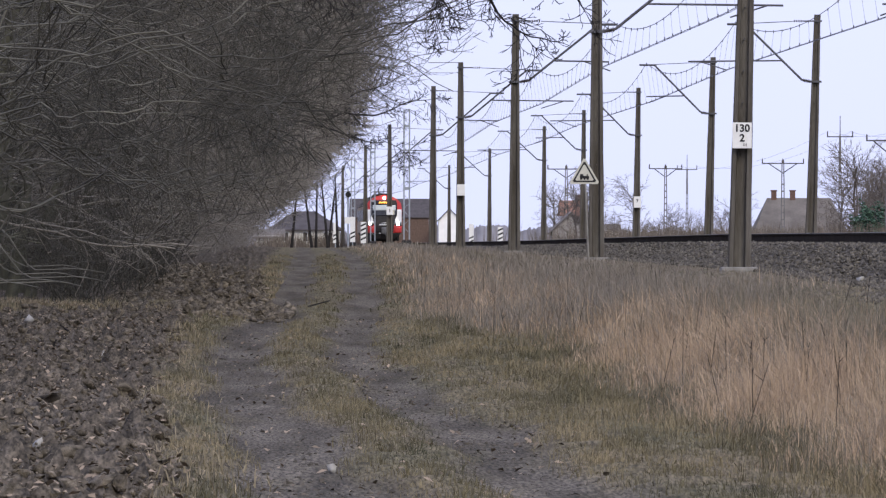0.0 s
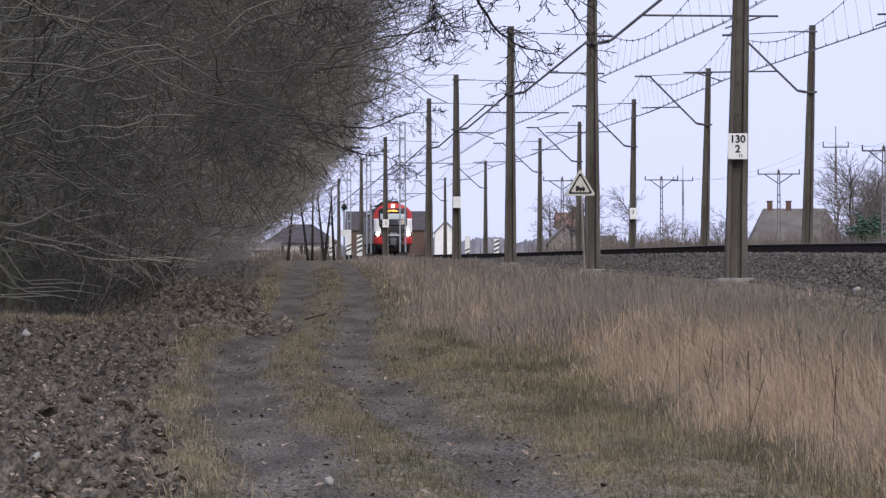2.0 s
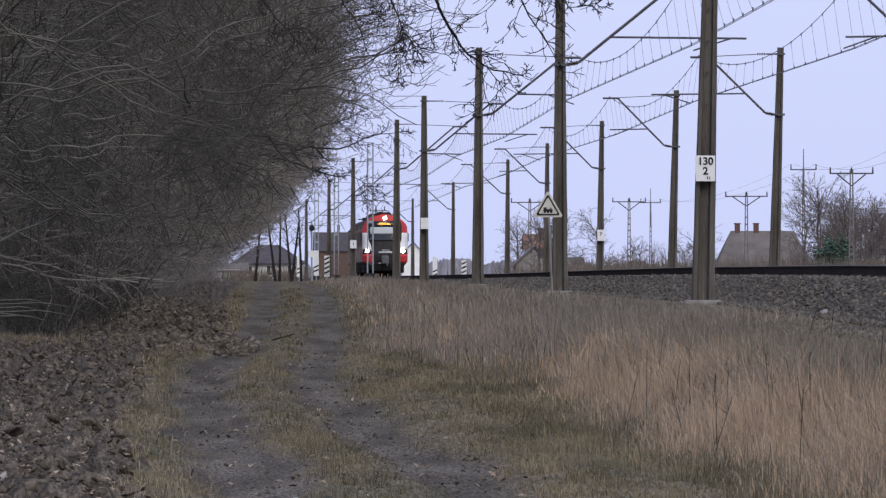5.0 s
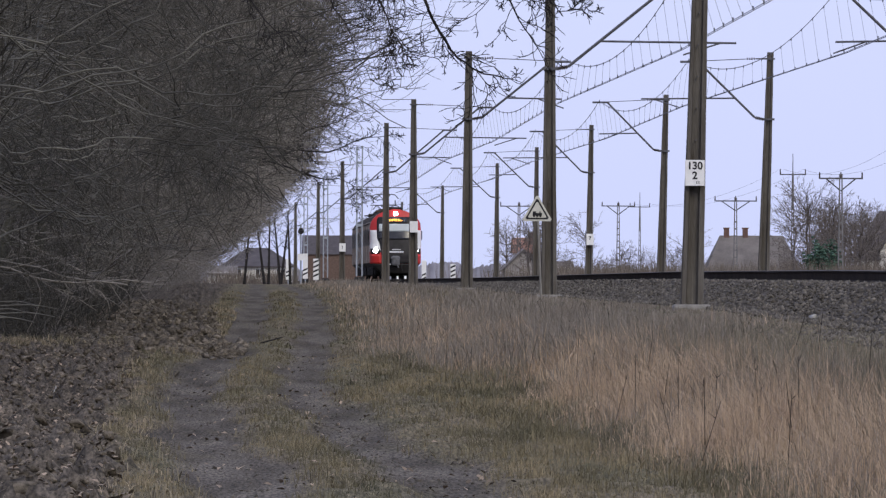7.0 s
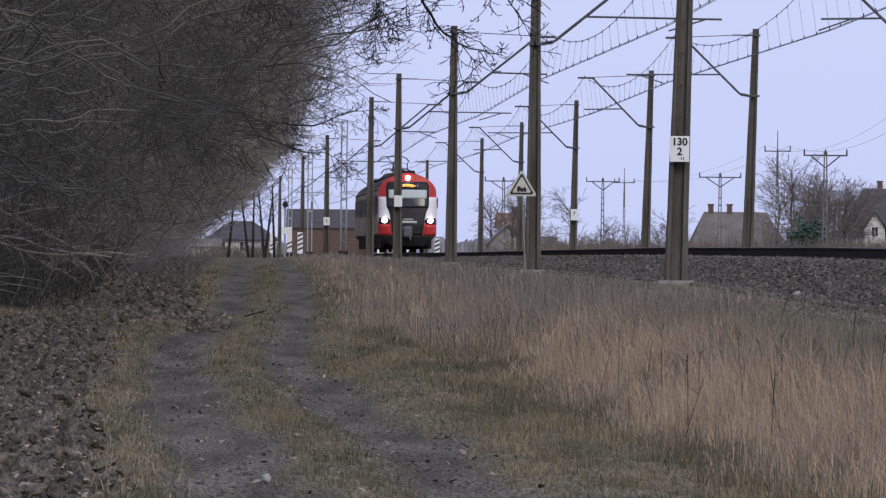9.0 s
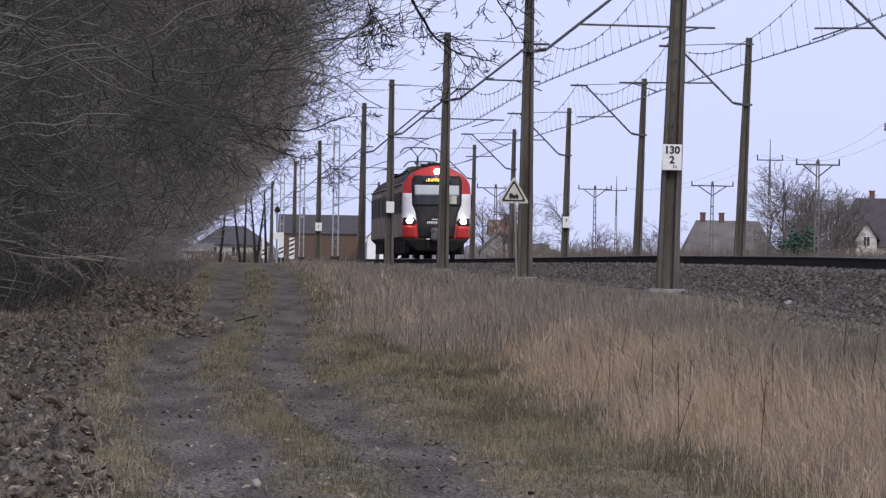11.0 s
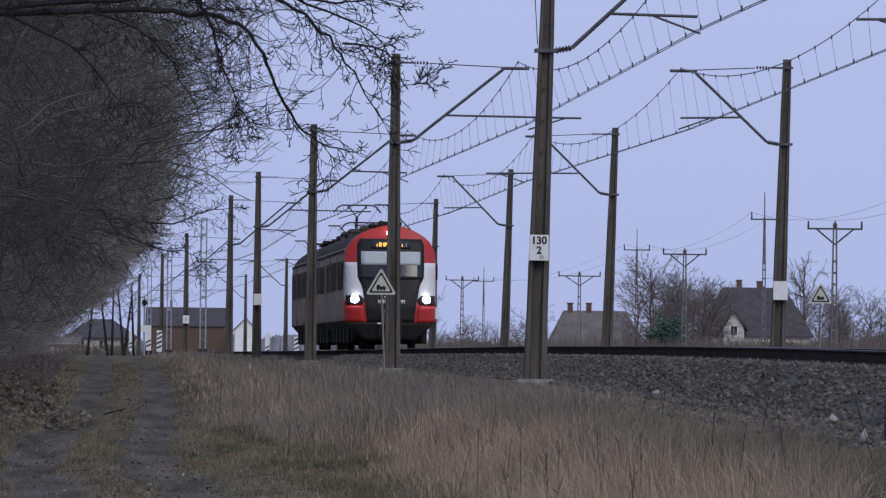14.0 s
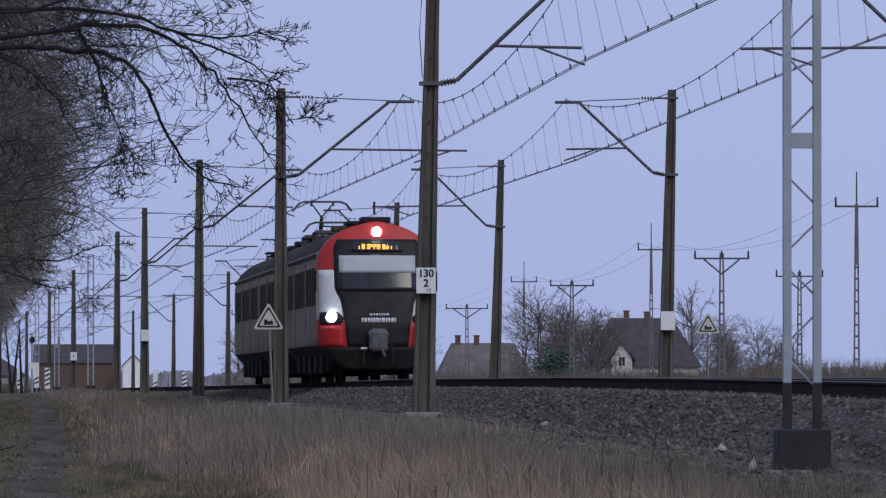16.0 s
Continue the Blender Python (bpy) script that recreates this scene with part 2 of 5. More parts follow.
# ---------- the railway ----------
TRACKS = (10.75, 14.75)
RAILTOP = EYE + 0.22
LEFT_X, RIGHT_X = 7.8, 17.3
DIP_Y = [25, 60, 99, 127, 150, 200, 260, 324, 2100]
DIP_Z = [-0.4, -0.27, -0.115, -0.03, 0.015, 0.05, 0.03, 0.0, 0.0]


def dip(y):
    return float(np.interp(y, DIP_Y, DIP_Z))



def make_ballast():
    bm = bmesh.new()
    prof = [(7.9, 0.75), (8.35, 0.95), (9.3, RAILTOP - 0.2), (16.2, RAILTOP - 0.2), (17.2, 0.95), (18.2, 0.6)]
    ys = [30, 60, 80, 99, 113, 127, 150, 175, 200, 230, 260, 290, 324, 480, 700, 1100, 2100]
    rows = [[bm.verts.new((x, y, z + dip(y) if 1 < i < 4 else max(z, float(np.interp(y, [b[0] for b in BERM_Z], [b[1] for b in BERM_Z])) - (0.15 if i in (0, 5) else -0.03)))) for i, (x, z) in enumerate(prof)] for y in ys]
    for a, b in zip(rows, rows[1:]):
        for i in range(len(prof) - 1):
            bm.faces.new((a[i], a[i + 1], b[i + 1], b[i]))
    tagged(part("railway_bed", bm, BALLAST, None), "dark grey crushed-stone railway bed with sloping shoulders", "railway bed", kind="structure")


def make_rails():
    prof = [(-0.075, 0), (0.075, 0), (0.075, 0.012), (0.012, 0.03), (0.012, 0.135), (0.036, 0.15), (0.036, 0.172), (0.026, 0.18), (-0.026, 0.18), (-0.036, 0.172), (-0.036, 0.15), (-0.012, 0.135), (-0.012, 0.03), (-0.075, 0.012)]
    for x0 in TRACKS:
        track = thing("railway_track", "double steel rails on concrete sleepers in ballast", "railway track", "railway tracks", pose(x0, 0, RAILTOP - 0.18))
        for side in (-1, 1):
            bm = bmesh.new()
            ends = [[bm.verts.new((side * 0.7535 + px, y, pz + dip(y))) for px, pz in prof] for y in DIP_Y]
            n = len(prof)
            for a, b in zip(ends, ends[1:]):
                for i in range(n):
                    f = bm.faces.new((a[i], a[(i + 1) % n], b[(i + 1) % n], b[i]))
                    f.material_index = 1 if i in (6, 7, 8) else 0
            me = mesh_of("rail", bm)
            me.materials.append(RAIL)
            me.materials.append(RAILHEAD)
            part("rail", me, None, track)
        bm = bmesh.new()
        box(bm, 0, 0, -0.10, 2.5, 0.25, 0.2, 0.02)
        me = mesh_of("sleeper", bm)
        for k in range(300):
            s = part("sleeper", me, SLEEPER, track)
            s.location = (0, 120 + 0.6 * k, -0.005 + dip(120 + 0.6 * k))


make_ballast()
make_rails()


# ---------- catenary masts ----------
def concrete_mast(name, x, y, foot, top, lean, toward, arm, seed):
    """A tapering concrete mast with its cantilever; toward is 1 for an arm to the east, -1 to the west."""
    th = thing(name, "tall tapering weathered concrete catenary mast with cantilever arm", "catenary mast", "catenary masts", pose(x, y, foot))
    h = top - foot
    dx = math.tan(radians(lean)) * h
    bm = bmesh.new()
    # an H section: two flanges with a recessed web between them
    half_section = [(-0.5, -0.40), (-0.46, -0.45), (-0.30, -0.45), (-0.24, -0.16), (0.18, -0.16), (0.24, -0.45), (0.46, -0.45), (0.5, -0.40)]
    section = half_section + [(-px, -py) for px, py in half_section]
    rings = []
    for k in range(13):
        up = k / 12
        w = (0.36 + (0.19 - 0.36) * up) * (1 + 0.02 * math.sin(k * 2.4 + seed))
        rings.append([bm.verts.new((px * w + dx * up, py * w * 0.95, h * up)) for px, py in section])
    for r0, r1 in zip(rings, rings[1:]):
        for i in range(len(section)):
            bm.faces.new((r0[i], r0[(i + 1) % len(section)], r1[(i + 1) % len(section)], r1[i]))
    bm.faces.new(rings[-1])
    bmesh.ops.recalc_face_normals(bm, faces=bm.faces)
    part("post", bm, CONCRETE, th)
    bm = bmesh.new()
    box(bm, 0, 0, -0.06, 0.62, 0.6, 0.24, 0.05)
    box(bm, -0.06, 0, -0.14, 0.7, 0.7, 0.16, 0.06)
    part("foundation", bm, FOOT_CONCRETE, th, "pale rough concrete foundation block")
    for k in range(9):
        z = h * (0.30 + 0.07 * k)
        u = z / h
        bm = bmesh.new()
        rod(bm, (dx * u, 0, z), (dx * u - 0.01, -0.15, z), 0.012, sides=5)
        part("climbing_bolt", bm, STEEL, th)

    def at(z):
        return dx * z / h

    reach = abs(arm)
    zt, zl = h - 0.2, (h - 1.94 if seed == 0 else h - 2.06 + 0.07 * math.sin(seed))
    s = toward
    bm = bmesh.new()
    rod(bm, (at(zt), 0, zt), (at(zt) + s * 0.45, 0, zt), 0.022, sides=6)
    rod(bm, (at(zt) + s * 0.75, 0, zt - 0.01), (s * (reach + 0.05), 0, zt - 0.08), 0.012, sides=6)
    box(bm, at(zt), 0, zt, 0.28, 0.24, 0.05)
    part("tie_rod", bm, STEEL, th)
    bm = bmesh.new()
    for k in range(4):
        rod(bm, (at(zt) + s * (0.47 + 0.07 * k), 0, zt), (at(zt) + s * (0.51 + 0.07 * k), 0, zt), 0.04, 0.028, 8)
    part("insulator", bm, CERAMIC, th)
    bm = bmesh.new()
    a, b = Vector((at(zl) + s * 0.14, 0, zl)), Vector((s * reach, 0, zt - 0.1))
    c = a + Vector((s * 0.27, 0, 0.05))
    rod(bm, (at(zl), 0, zl), a, 0.035, sides=6)
    rod(bm, a, c, 0.03, sides=6)
    rod(bm, c, b, 0.034, sides=8)
    rod(bm, b - Vector((s * 0.08, 0, 0)), b + Vector((s * 0.56, 0, 0)), 0.036, sides=8)
    box(bm, at(zl), 0, zl, 0.36, 0.32, 0.06)
    part("cantilever_tube", bm, STEEL, th)
    bm = bmesh.new()
    for k in range(5):
        p = a + (c - a) * (0.1 + 0.18 * k)
        rod(bm, p, p + (c - a) * 0.1, 0.06, 0.04, 8)
    part("insulator", bm, CERAMIC, th)
    bm = bmesh.new()
    f = 0.348
    d = c + (b - c) * f
    rod(bm, d, (s * (reach + (1.75 if seed % 2 else 0.3)), 0, d.z - 0.03), 0.024, sides=8)
    e = Vector((s * (reach + (1.4 if seed % 2 else -0.4)), 0, d.z - 0.03))
    rod(bm, e, e + Vector((s * (-0.85 if seed % 2 else 0.75), 0, -0.27)), 0.018, sides=6)
    part("registration_arm", bm, STEEL, th)
    if seed == 0:
        pts = [(at(zl + 0.1) - 0.14, -0.02, zl + 0.1), (at(zl + 0.8) - 0.2, -0.02, zl + 0.8), (at(zl + 1.3) - 0.18, -0.02, zl + 1.3), (at(zt) - 0.12, -0.02, zt)]
        part("earth_wire", tube_mesh("earth_wire", [(pts, 0.007)]), WIRE, th)
    return th


def lattice_mast(x, y, foot, top, arm=0.0):
    th = thing("lattice_mast", "grey painted steel lattice mast on dark base block", "lattice mast", "lattice masts", pose(x, y, foot))
    h = top - foot
    half = 0.135
    for s in (-1, 1):
        bm = bmesh.new()
        cut = 0.8 if y < 100 else 0.42
        box(bm, s * half, 0, cut + (h - cut) / 2, 0.075, 0.09, h - cut, 0.006)
        part("leg", bm, GALV, th)
        if cut > 0.5:
            bm = bmesh.new()
            box(bm, s * half, 0, (0.36 + cut) / 2, 0.079, 0.094, cut - 0.36, 0.006)
            part("leg_foot", bm, DARKBOX, th, "black tarred lower leg")
    z, k = 0.75, 0
    while z < h - 0.7:
        bm = bmesh.new()
        s = 1 if k % 2 else -1
        rod(bm, (-s * half, 0, z), (s * half, 0, z + 0.27), 0.011, sides=5)
        part("lattice_bar", bm, GALV, th)
        if k % 7 == 4:
            bm = bmesh.new()
            box(bm, 0, 0, z + 0.59, 0.24, 0.07, 0.14, 0.005)
            part("batten_plate", bm, GALV, th)
            z += 0.25
        z += 0.41
        k += 1
    bm = bmesh.new()
    box(bm, 0.0, 0, 0.18, 0.48, 0.5, 0.42, 0.02)
    part("base_block", bm, DARKBOX, th, "black tarred base block")
    bm = bmesh.new()
    box(bm, -0.13, -0.2, -0.04, 0.42, 0.5, 0.12, 0.04)
    part("foundation", bm, FOOT_CONCRETE, th)
    return th


# distance along the line, lean in degrees
LEFT_MASTS = [(150, 1.3), (212.6, 0.1), (278, 0.3), (350.8, 0), (403, 0.2), (530, 0.1), (642, 0), (800, 0)]
RIGHT_MASTS = [(156, 1.2), (221, 1.3), (288, 1.6), (353, 1.4), (421, 0.8), (490, 0.4), (556, 0.3), (683, 0.2), (823, 0)]
LATTICE = [84.5, 472, 603, 720]


def foot_z(y):
    return float(np.interp(y, [b[0] for b in BERM_Z], [b[1] for b in BERM_Z]))


def make_masts():
    for k, (y, lean) in enumerate(LEFT_MASTS):
        foot = foot_z(y) + 0.02
        lx = math.tan(radians(lean)) * (EYE + 6.85 - foot)
        concrete_mast("catenary_mast", LEFT_X - (lx if k else 0.03), y, foot, EYE + 6.85, lean, 1, 2.45 + (lx if k else -0.22), k)
    for k, (y, lean) in enumerate(RIGHT_MASTS):
        foot = 1.0
        lx = math.tan(radians(lean)) * (EYE + 7.1 - foot)
        concrete_mast("catenary_mast", RIGHT_X - lx, y, foot, EYE + 7.1, lean, -1, 2.2 - lx, k + 1)
    for y in LATTICE:
        lattice_mast(LEFT_X - (0.015 if y < 100 else 0), y, foot_z(y) + 0.02, EYE + 6.85)


def make_wires():
    for x, masts, top, off in ((TRACKS[0], LEFT_MASTS, 6.70, LEFT_X + 2.75), (TRACKS[1], RIGHT_MASTS, 6.86, RIGHT_X - 2.5)):
        th = thing("overhead_line", "thin dark overhead contact line with droppers", "overhead line", "overhead lines")
        ys = sorted([m[0] for m in masts] + ([84.5, 472, 603] if x == TRACKS[0] else [90]))
        ys = [ys[0] - 64] + ys + [900, 970, 1040]
        for n, (a, b) in enumerate(zip(ys, ys[1:])):
            N = 16
            mess, cont, cont2, drops = [], [], [], []
            zig = 0.2 if n % 2 else -0.2
            for i in range(N + 1):
                u = i / N
                y = a + (b - a) * u
                sag = 4 * u * (1 - u)
                xx = off + (zig * (1 - 2 * u))
                zm = EYE + top - 0.88 * sag
                om = off + float(np.interp(y, [150, 212], [-0.42, 0]) if x == TRACKS[0] else np.interp(y, [156, 221], [-0.25, 0]))
                zc = EYE + (5.30 if x == TRACKS[0] else 5.44 + float(np.interp(y, [120, 221], [0.12, 0])))
                mess.append((om, y, zm))
                cont.append((xx, y, zc))
                cont2.append((xx + 0.06, y, zc))
                if 0 < i < N or n % 2:
                    drops.append(([(om, y, zm), (xx, y, zc)], 0.0038))
                    drops.append(([(om, y, zm - 0.05), (om, y, zm + 0.03)], 0.016))
                    drops.append(([(xx, y, zc - 0.02), (xx, y, zc + 0.06)], 0.018))
            part("messenger_wire", tube_mesh("messenger_wire", [(mess, 0.011)]), WIRE, th)
            part("contact_wire", tube_mesh("contact_wire", [(cont, 0.009), (cont2, 0.009)]), WIRE, th)
            tagged(part("dropper_web", tube_mesh("dropper_web", drops, 3), WIRE, th), kind="stuff")


make_masts()
make_wires()


# ---------- the train ----------
TRAIN_RED = material("train_red", (0.48, 0.022, 0.018), 0.45, vary=0.12, scale=1.5, spec=0.5)
TRAIN_WHITE = material("train_white", (0.74, 0.73, 0.70), 0.4, vary=0.1, scale=2, spec=0.5)
TRAIN_GREY = material("train_grey_side", (0.37, 0.30, 0.235), 0.65, vary=0.25, scale=0.9, tint=(0.29, 0.24, 0.192), stretch=(1, 1, 0.3), spec=0.1)
TRAIN_ROOF = material("train_roof", (0.06, 0.052, 0.045), 0.85, vary=0.3, scale=1.2, spec=0.1)
MASK = material("black_front_mask", (0.02, 0.018, 0.018), 0.5, vary=0.4, scale=2.5, spec=0.22)
GLASS = material("dark_train_glass", (0.02, 0.021, 0.025), 0.16, vary=0.4, scale=2, spec=0.5)
# base colour darkened to stand for the reflection of the dark wood
SIDE_GLASS = material("dark_side_glass", (0.008, 0.008, 0.009), 0.3, vary=0.3, scale=2, spec=0.12)
BLIND = material("pale_sun_blind", (0.47, 0.51, 0.51), 0.5, vary=0.05, scale=3)
UNDER = material("grimy_underframe", (0.022, 0.02, 0.019), 0.85, vary=0.4, scale=3, bump=0.4)
BROWN = material("brown_roof_gear", (0.10, 0.065, 0.04), 0.8, vary=0.3, scale=3)
SKIRT = material("dark_grey_skirt", (0.02, 0.018, 0.017), 0.75, vary=0.25, scale=3)
COUPLER = material("grey_coupler", (0.12, 0.12, 0.125), 0.6, 0.3, vary=0.3, scale=6)
LAMP = material("headlamp_glow", (0.9, 0.9, 0.95), 0.3, emit=(0.93, 0.92, 1.0), strength=14)
AMBER = material("amber_led_glow", (0.6, 0.25, 0.02), 0.5, emit=(1.0, 0.42, 0.06), strength=2.6)
PALE_TEXT = material("pale_lettering", (0.72, 0.72, 0.72), 0.6, vary=0.15, scale=20)

WIDE_Z = [0.32, 0.6, 0.9, 2.73, 3.0, 3.2, 3.4, 3.55, 3.7, 3.82, 3.89, 3.915]
WIDE_W = [0.78, 1.14, 1.42, 1.43, 1.41, 1.36, 1.22, 1.06, 0.82, 0.54, 0.28, 0.0]


def half_width(z):
    return float(np.interp(z, WIDE_Z, WIDE_W))


def front_y(x, z):
    """How far the rounded, raked cab front lies behind its foremost point."""
    rake = 0.22 * max(0, z - 1.35) + 0.055 * max(0, z - 1.35) ** 2 + 0.35 * max(0, 0.85 - z)
    u = min(1.0, abs(x) / 1.43)
    return rake + 0.10 * u ** 2 + 0.42 * u ** 7


def front_patch(outline, zs, out=0.0, n=10):
    """A piece of the cab front between x limits at each height, with a turned-back rim."""
    bm = bmesh.new()
    rows = []
    for z in zs:
        a, b = outline(z)
        rows.append([bm.verts.new((a + (b - a) * i / n, front_y(a + (b - a) * i / n, z) - out, z)) for i in range(n + 1)])
    for r, s in zip(rows, rows[1:]):
        for i in range(n):
            bm.faces.new((r[i], r[i + 1], s[i + 1], s[i]))
    if out:
        rim = [e for e in bm.edges if e.is_boundary]
        made = bmesh.ops.extrude_edge_only(bm, edges=rim)
        for v in made["geom"]:
            if isinstance(v, bmesh.types.BMVert):
                v.co.y += out + 0.03
    bmesh.ops.remove_doubles(bm, verts=bm.verts, dist=0.0005)
    for f in bm.faces:
        f.smooth = True
    return bm


def steps(a, b, n):
    return [a + (b - a) * i / n for i in range(n + 1)]


def car_body(parent, y0, y1, lead):
    """One coach: the shell, its roof, its windows and doors."""
    bm = bmesh.new()
    zs = sorted(set(WIDE_Z + steps(0.9, 3.8, 14)))
    prof = [(-half_width(z), z) for z in zs] + [(half_width(z), z) for z in reversed(zs[:-1])]

    def ring(y):
        return [bm.verts.new((x, (front_y(x, z) if y is None else y), z)) for x, z in prof]
    rings = [ring(None if lead else y0), ring(y0 + 1.7), ring(y1)]
    n = len(prof)
    for k, (a, b) in enumerate(zip(rings, rings[1:])):
        for i in range(n):
            f = bm.faces.new((a[i], b[i], b[(i + 1) % n], a[(i + 1) % n]))
            z = (prof[i][1] + prof[(i + 1) % n][1]) / 2
            f.material_index = 1 if z > 3.25 else (4 if z < 0.85 else 0)
            if lead and k == 0:
                f.material_index = 2 if z > 2.73 else (3 if z > 1.42 else (2 if z > 0.85 else 4))
            f.smooth = True
    bm.faces.new(rings[-1])
    if not lead:
        bm.faces.new(list(reversed(rings[0])))
    bmesh.ops.recalc_face_normals(bm, faces=bm.faces)
    me = mesh_of("car_body", bm)
    for m in (TRAIN_GREY, TRAIN_ROOF, TRAIN_RED, TRAIN_WHITE, SKIRT):
        me.materials.append(m)
    body = part("car_body", me, None, parent)
    bm = bmesh.new()
    box(bm, 0, 0, 0, 0.03, 1.15, 0.92, 0.012)
    pane = mesh_of("window", bm)
    bm = bmesh.new()
    box(bm, 0, 0, 0, 0.035, 1.3, 2.1, 0.012)
    leaf = mesh_of("door", bm)
    length = y1 - y0
    for s in (-1, 1):
        y = y0 + (3.0 if lead else 1.3)
        k = 0
        while y < y1 - 1.2:
            if k in (4, 9):
                d = part("door", leaf, TRAIN_GREY, body)
                d.location = (s * 1.432, y, 1.95)
                w = part("window", pane, SIDE_GLASS, body)
                w.location, w.scale = (s * 1.442, y, 2.35), (1, 0.75, 1)
            else:
                w = part("window", pane, SIDE_GLASS, body)
                w.location = (s * 1.432, y, 2.35)
            y += 1.48
            k += 1
        bm = bmesh.new()
        box(bm, s * 1.427, (y0 + y1) / 2 + (1 if lead else 0), 3.10, 0.03, length - (3.0 if lead else 0.4), 0.07)
        part("rain_gutter", bm, TRAIN_ROOF, body)
    bm = bmesh.new()
    box(bm, 0, (y0 + y1) / 2, 0.62, 2.3, length - 4, 0.75, 0.06)
    for k in range(5):
        box(bm, 0, y0 + 3.5 + k * (length - 7) / 4, 0.45, 2.5, 1.6, 0.5, 0.05)
    part("underframe", bm, UNDER, body)
    for yb in (y0 + 3.2, y1 - 3.2):
        bm = bmesh.new()
        for s in (-1, 1):
            box(bm, s * 1.02, yb, 0.55, 0.14, 3.1, 0.3, 0.04)
        box(bm, 0, yb, 0.6, 2.0, 0.5, 0.25, 0.04)
        bogie = part("bogie", bm, UNDER, parent)
        for dy in (-1.3, 1.3):
            bm = bmesh.new()
            for s in (-1, 1):
                rod(bm, (s * 0.71, yb + dy, 0.46), (s * 0.84, yb + dy, 0.46), 0.46, sides=20)
            rod(bm, (-0.8, yb + dy, 0.46), (0.8, yb + dy, 0.46), 0.08, sides=8)
            part("wheelset", bm, UNDER, bogie)
    return body


def roof_gear(parent, y0, y1, seed):
    rng = random.Random(seed)
    y = y0 + 1.5
    while y < y1 - 1.5:
        l = rng.uniform(0.8, 2.2)
        bm = bmesh.new()
        h = rng.uniform(0.05, 0.15)
        box(bm, rng.uniform(-0.25, 0.25), y + l / 2, 3.88 + h / 2, rng.uniform(0.6, 1.3), l, h, 0.03)
        part("roof_box", bm, rng.choice((UNDER, TRAIN_ROOF, SKIRT, BROWN)), parent)
        y += l + rng.uniform(0.25, 0.9)


def pantograph(parent, y, raised):
    top = 5.06 if raised else 4.35
    bm = bmesh.new()
    for s in (-1, 1):
        rod(bm, (s * 0.5, y - 0.7, 4.05), (s * 0.5, y + 0.7, 4.05), 0.035, sides=6)
        for dy in (-0.6, 0.6):
            rod(bm, (s * 0.5, y + dy, 3.8), (s * 0.5, y + dy, 4.05), 0.06, sides=6)
    rod(bm, (-0.5, y - 0.6, 4.07), (0.5, y - 0.6, 4.07), 0.04, sides=6)
    rod(bm, (-0.5, y + 0.6, 4.07), (0.5, y + 0.6, 4.07), 0.04, sides=6)
    base = part("pantograph", bm, STEEL, parent)
    bm = bmesh.new()
    rise = top - 4.05
    knee, fork = (0, y + 0.95, 4.05 + 0.22 * rise), (0, y + 0.4, 4.05 + 0.56 * rise)
    rod(bm, (0, y - 0.5, 4.07), knee, 0.06, 0.05, 8)
    rod(bm, knee, fork, 0.06, 0.045, 8)
    for s in (-1, 1):
        rod(bm, fork, (s * 0.26, y, top - 0.12), 0.022, sides=6)
    part("arm", bm, STEEL, base)
    bm = bmesh.new()
    for dy in (-0.12, 0.12):
        pts = [(-0.82, -0.26), (-0.66, -0.06), (-0.5, 0), (0.5, 0), (0.66, -0.06), (0.82, -0.26)]
        for (xa, za), (xb, zb) in zip(pts, pts[1:]):
            rod(bm, (xa, y + dy, top - 0.02 + za), (xb, y + dy, top - 0.02 + zb), 0.026, sides=6)
    for s in (-1, 1):
        rod(bm, (s * 0.3, y - 0.12, top - 0.1), (s * 0.3, y + 0.12, top - 0.1), 0.03, sides=6)
        rod(bm, (s * 0.3, y, top - 0.14), (s * 0.3, y, top - 0.02), 0.04, sides=6)
    part("collector_head", bm, STEEL, base)


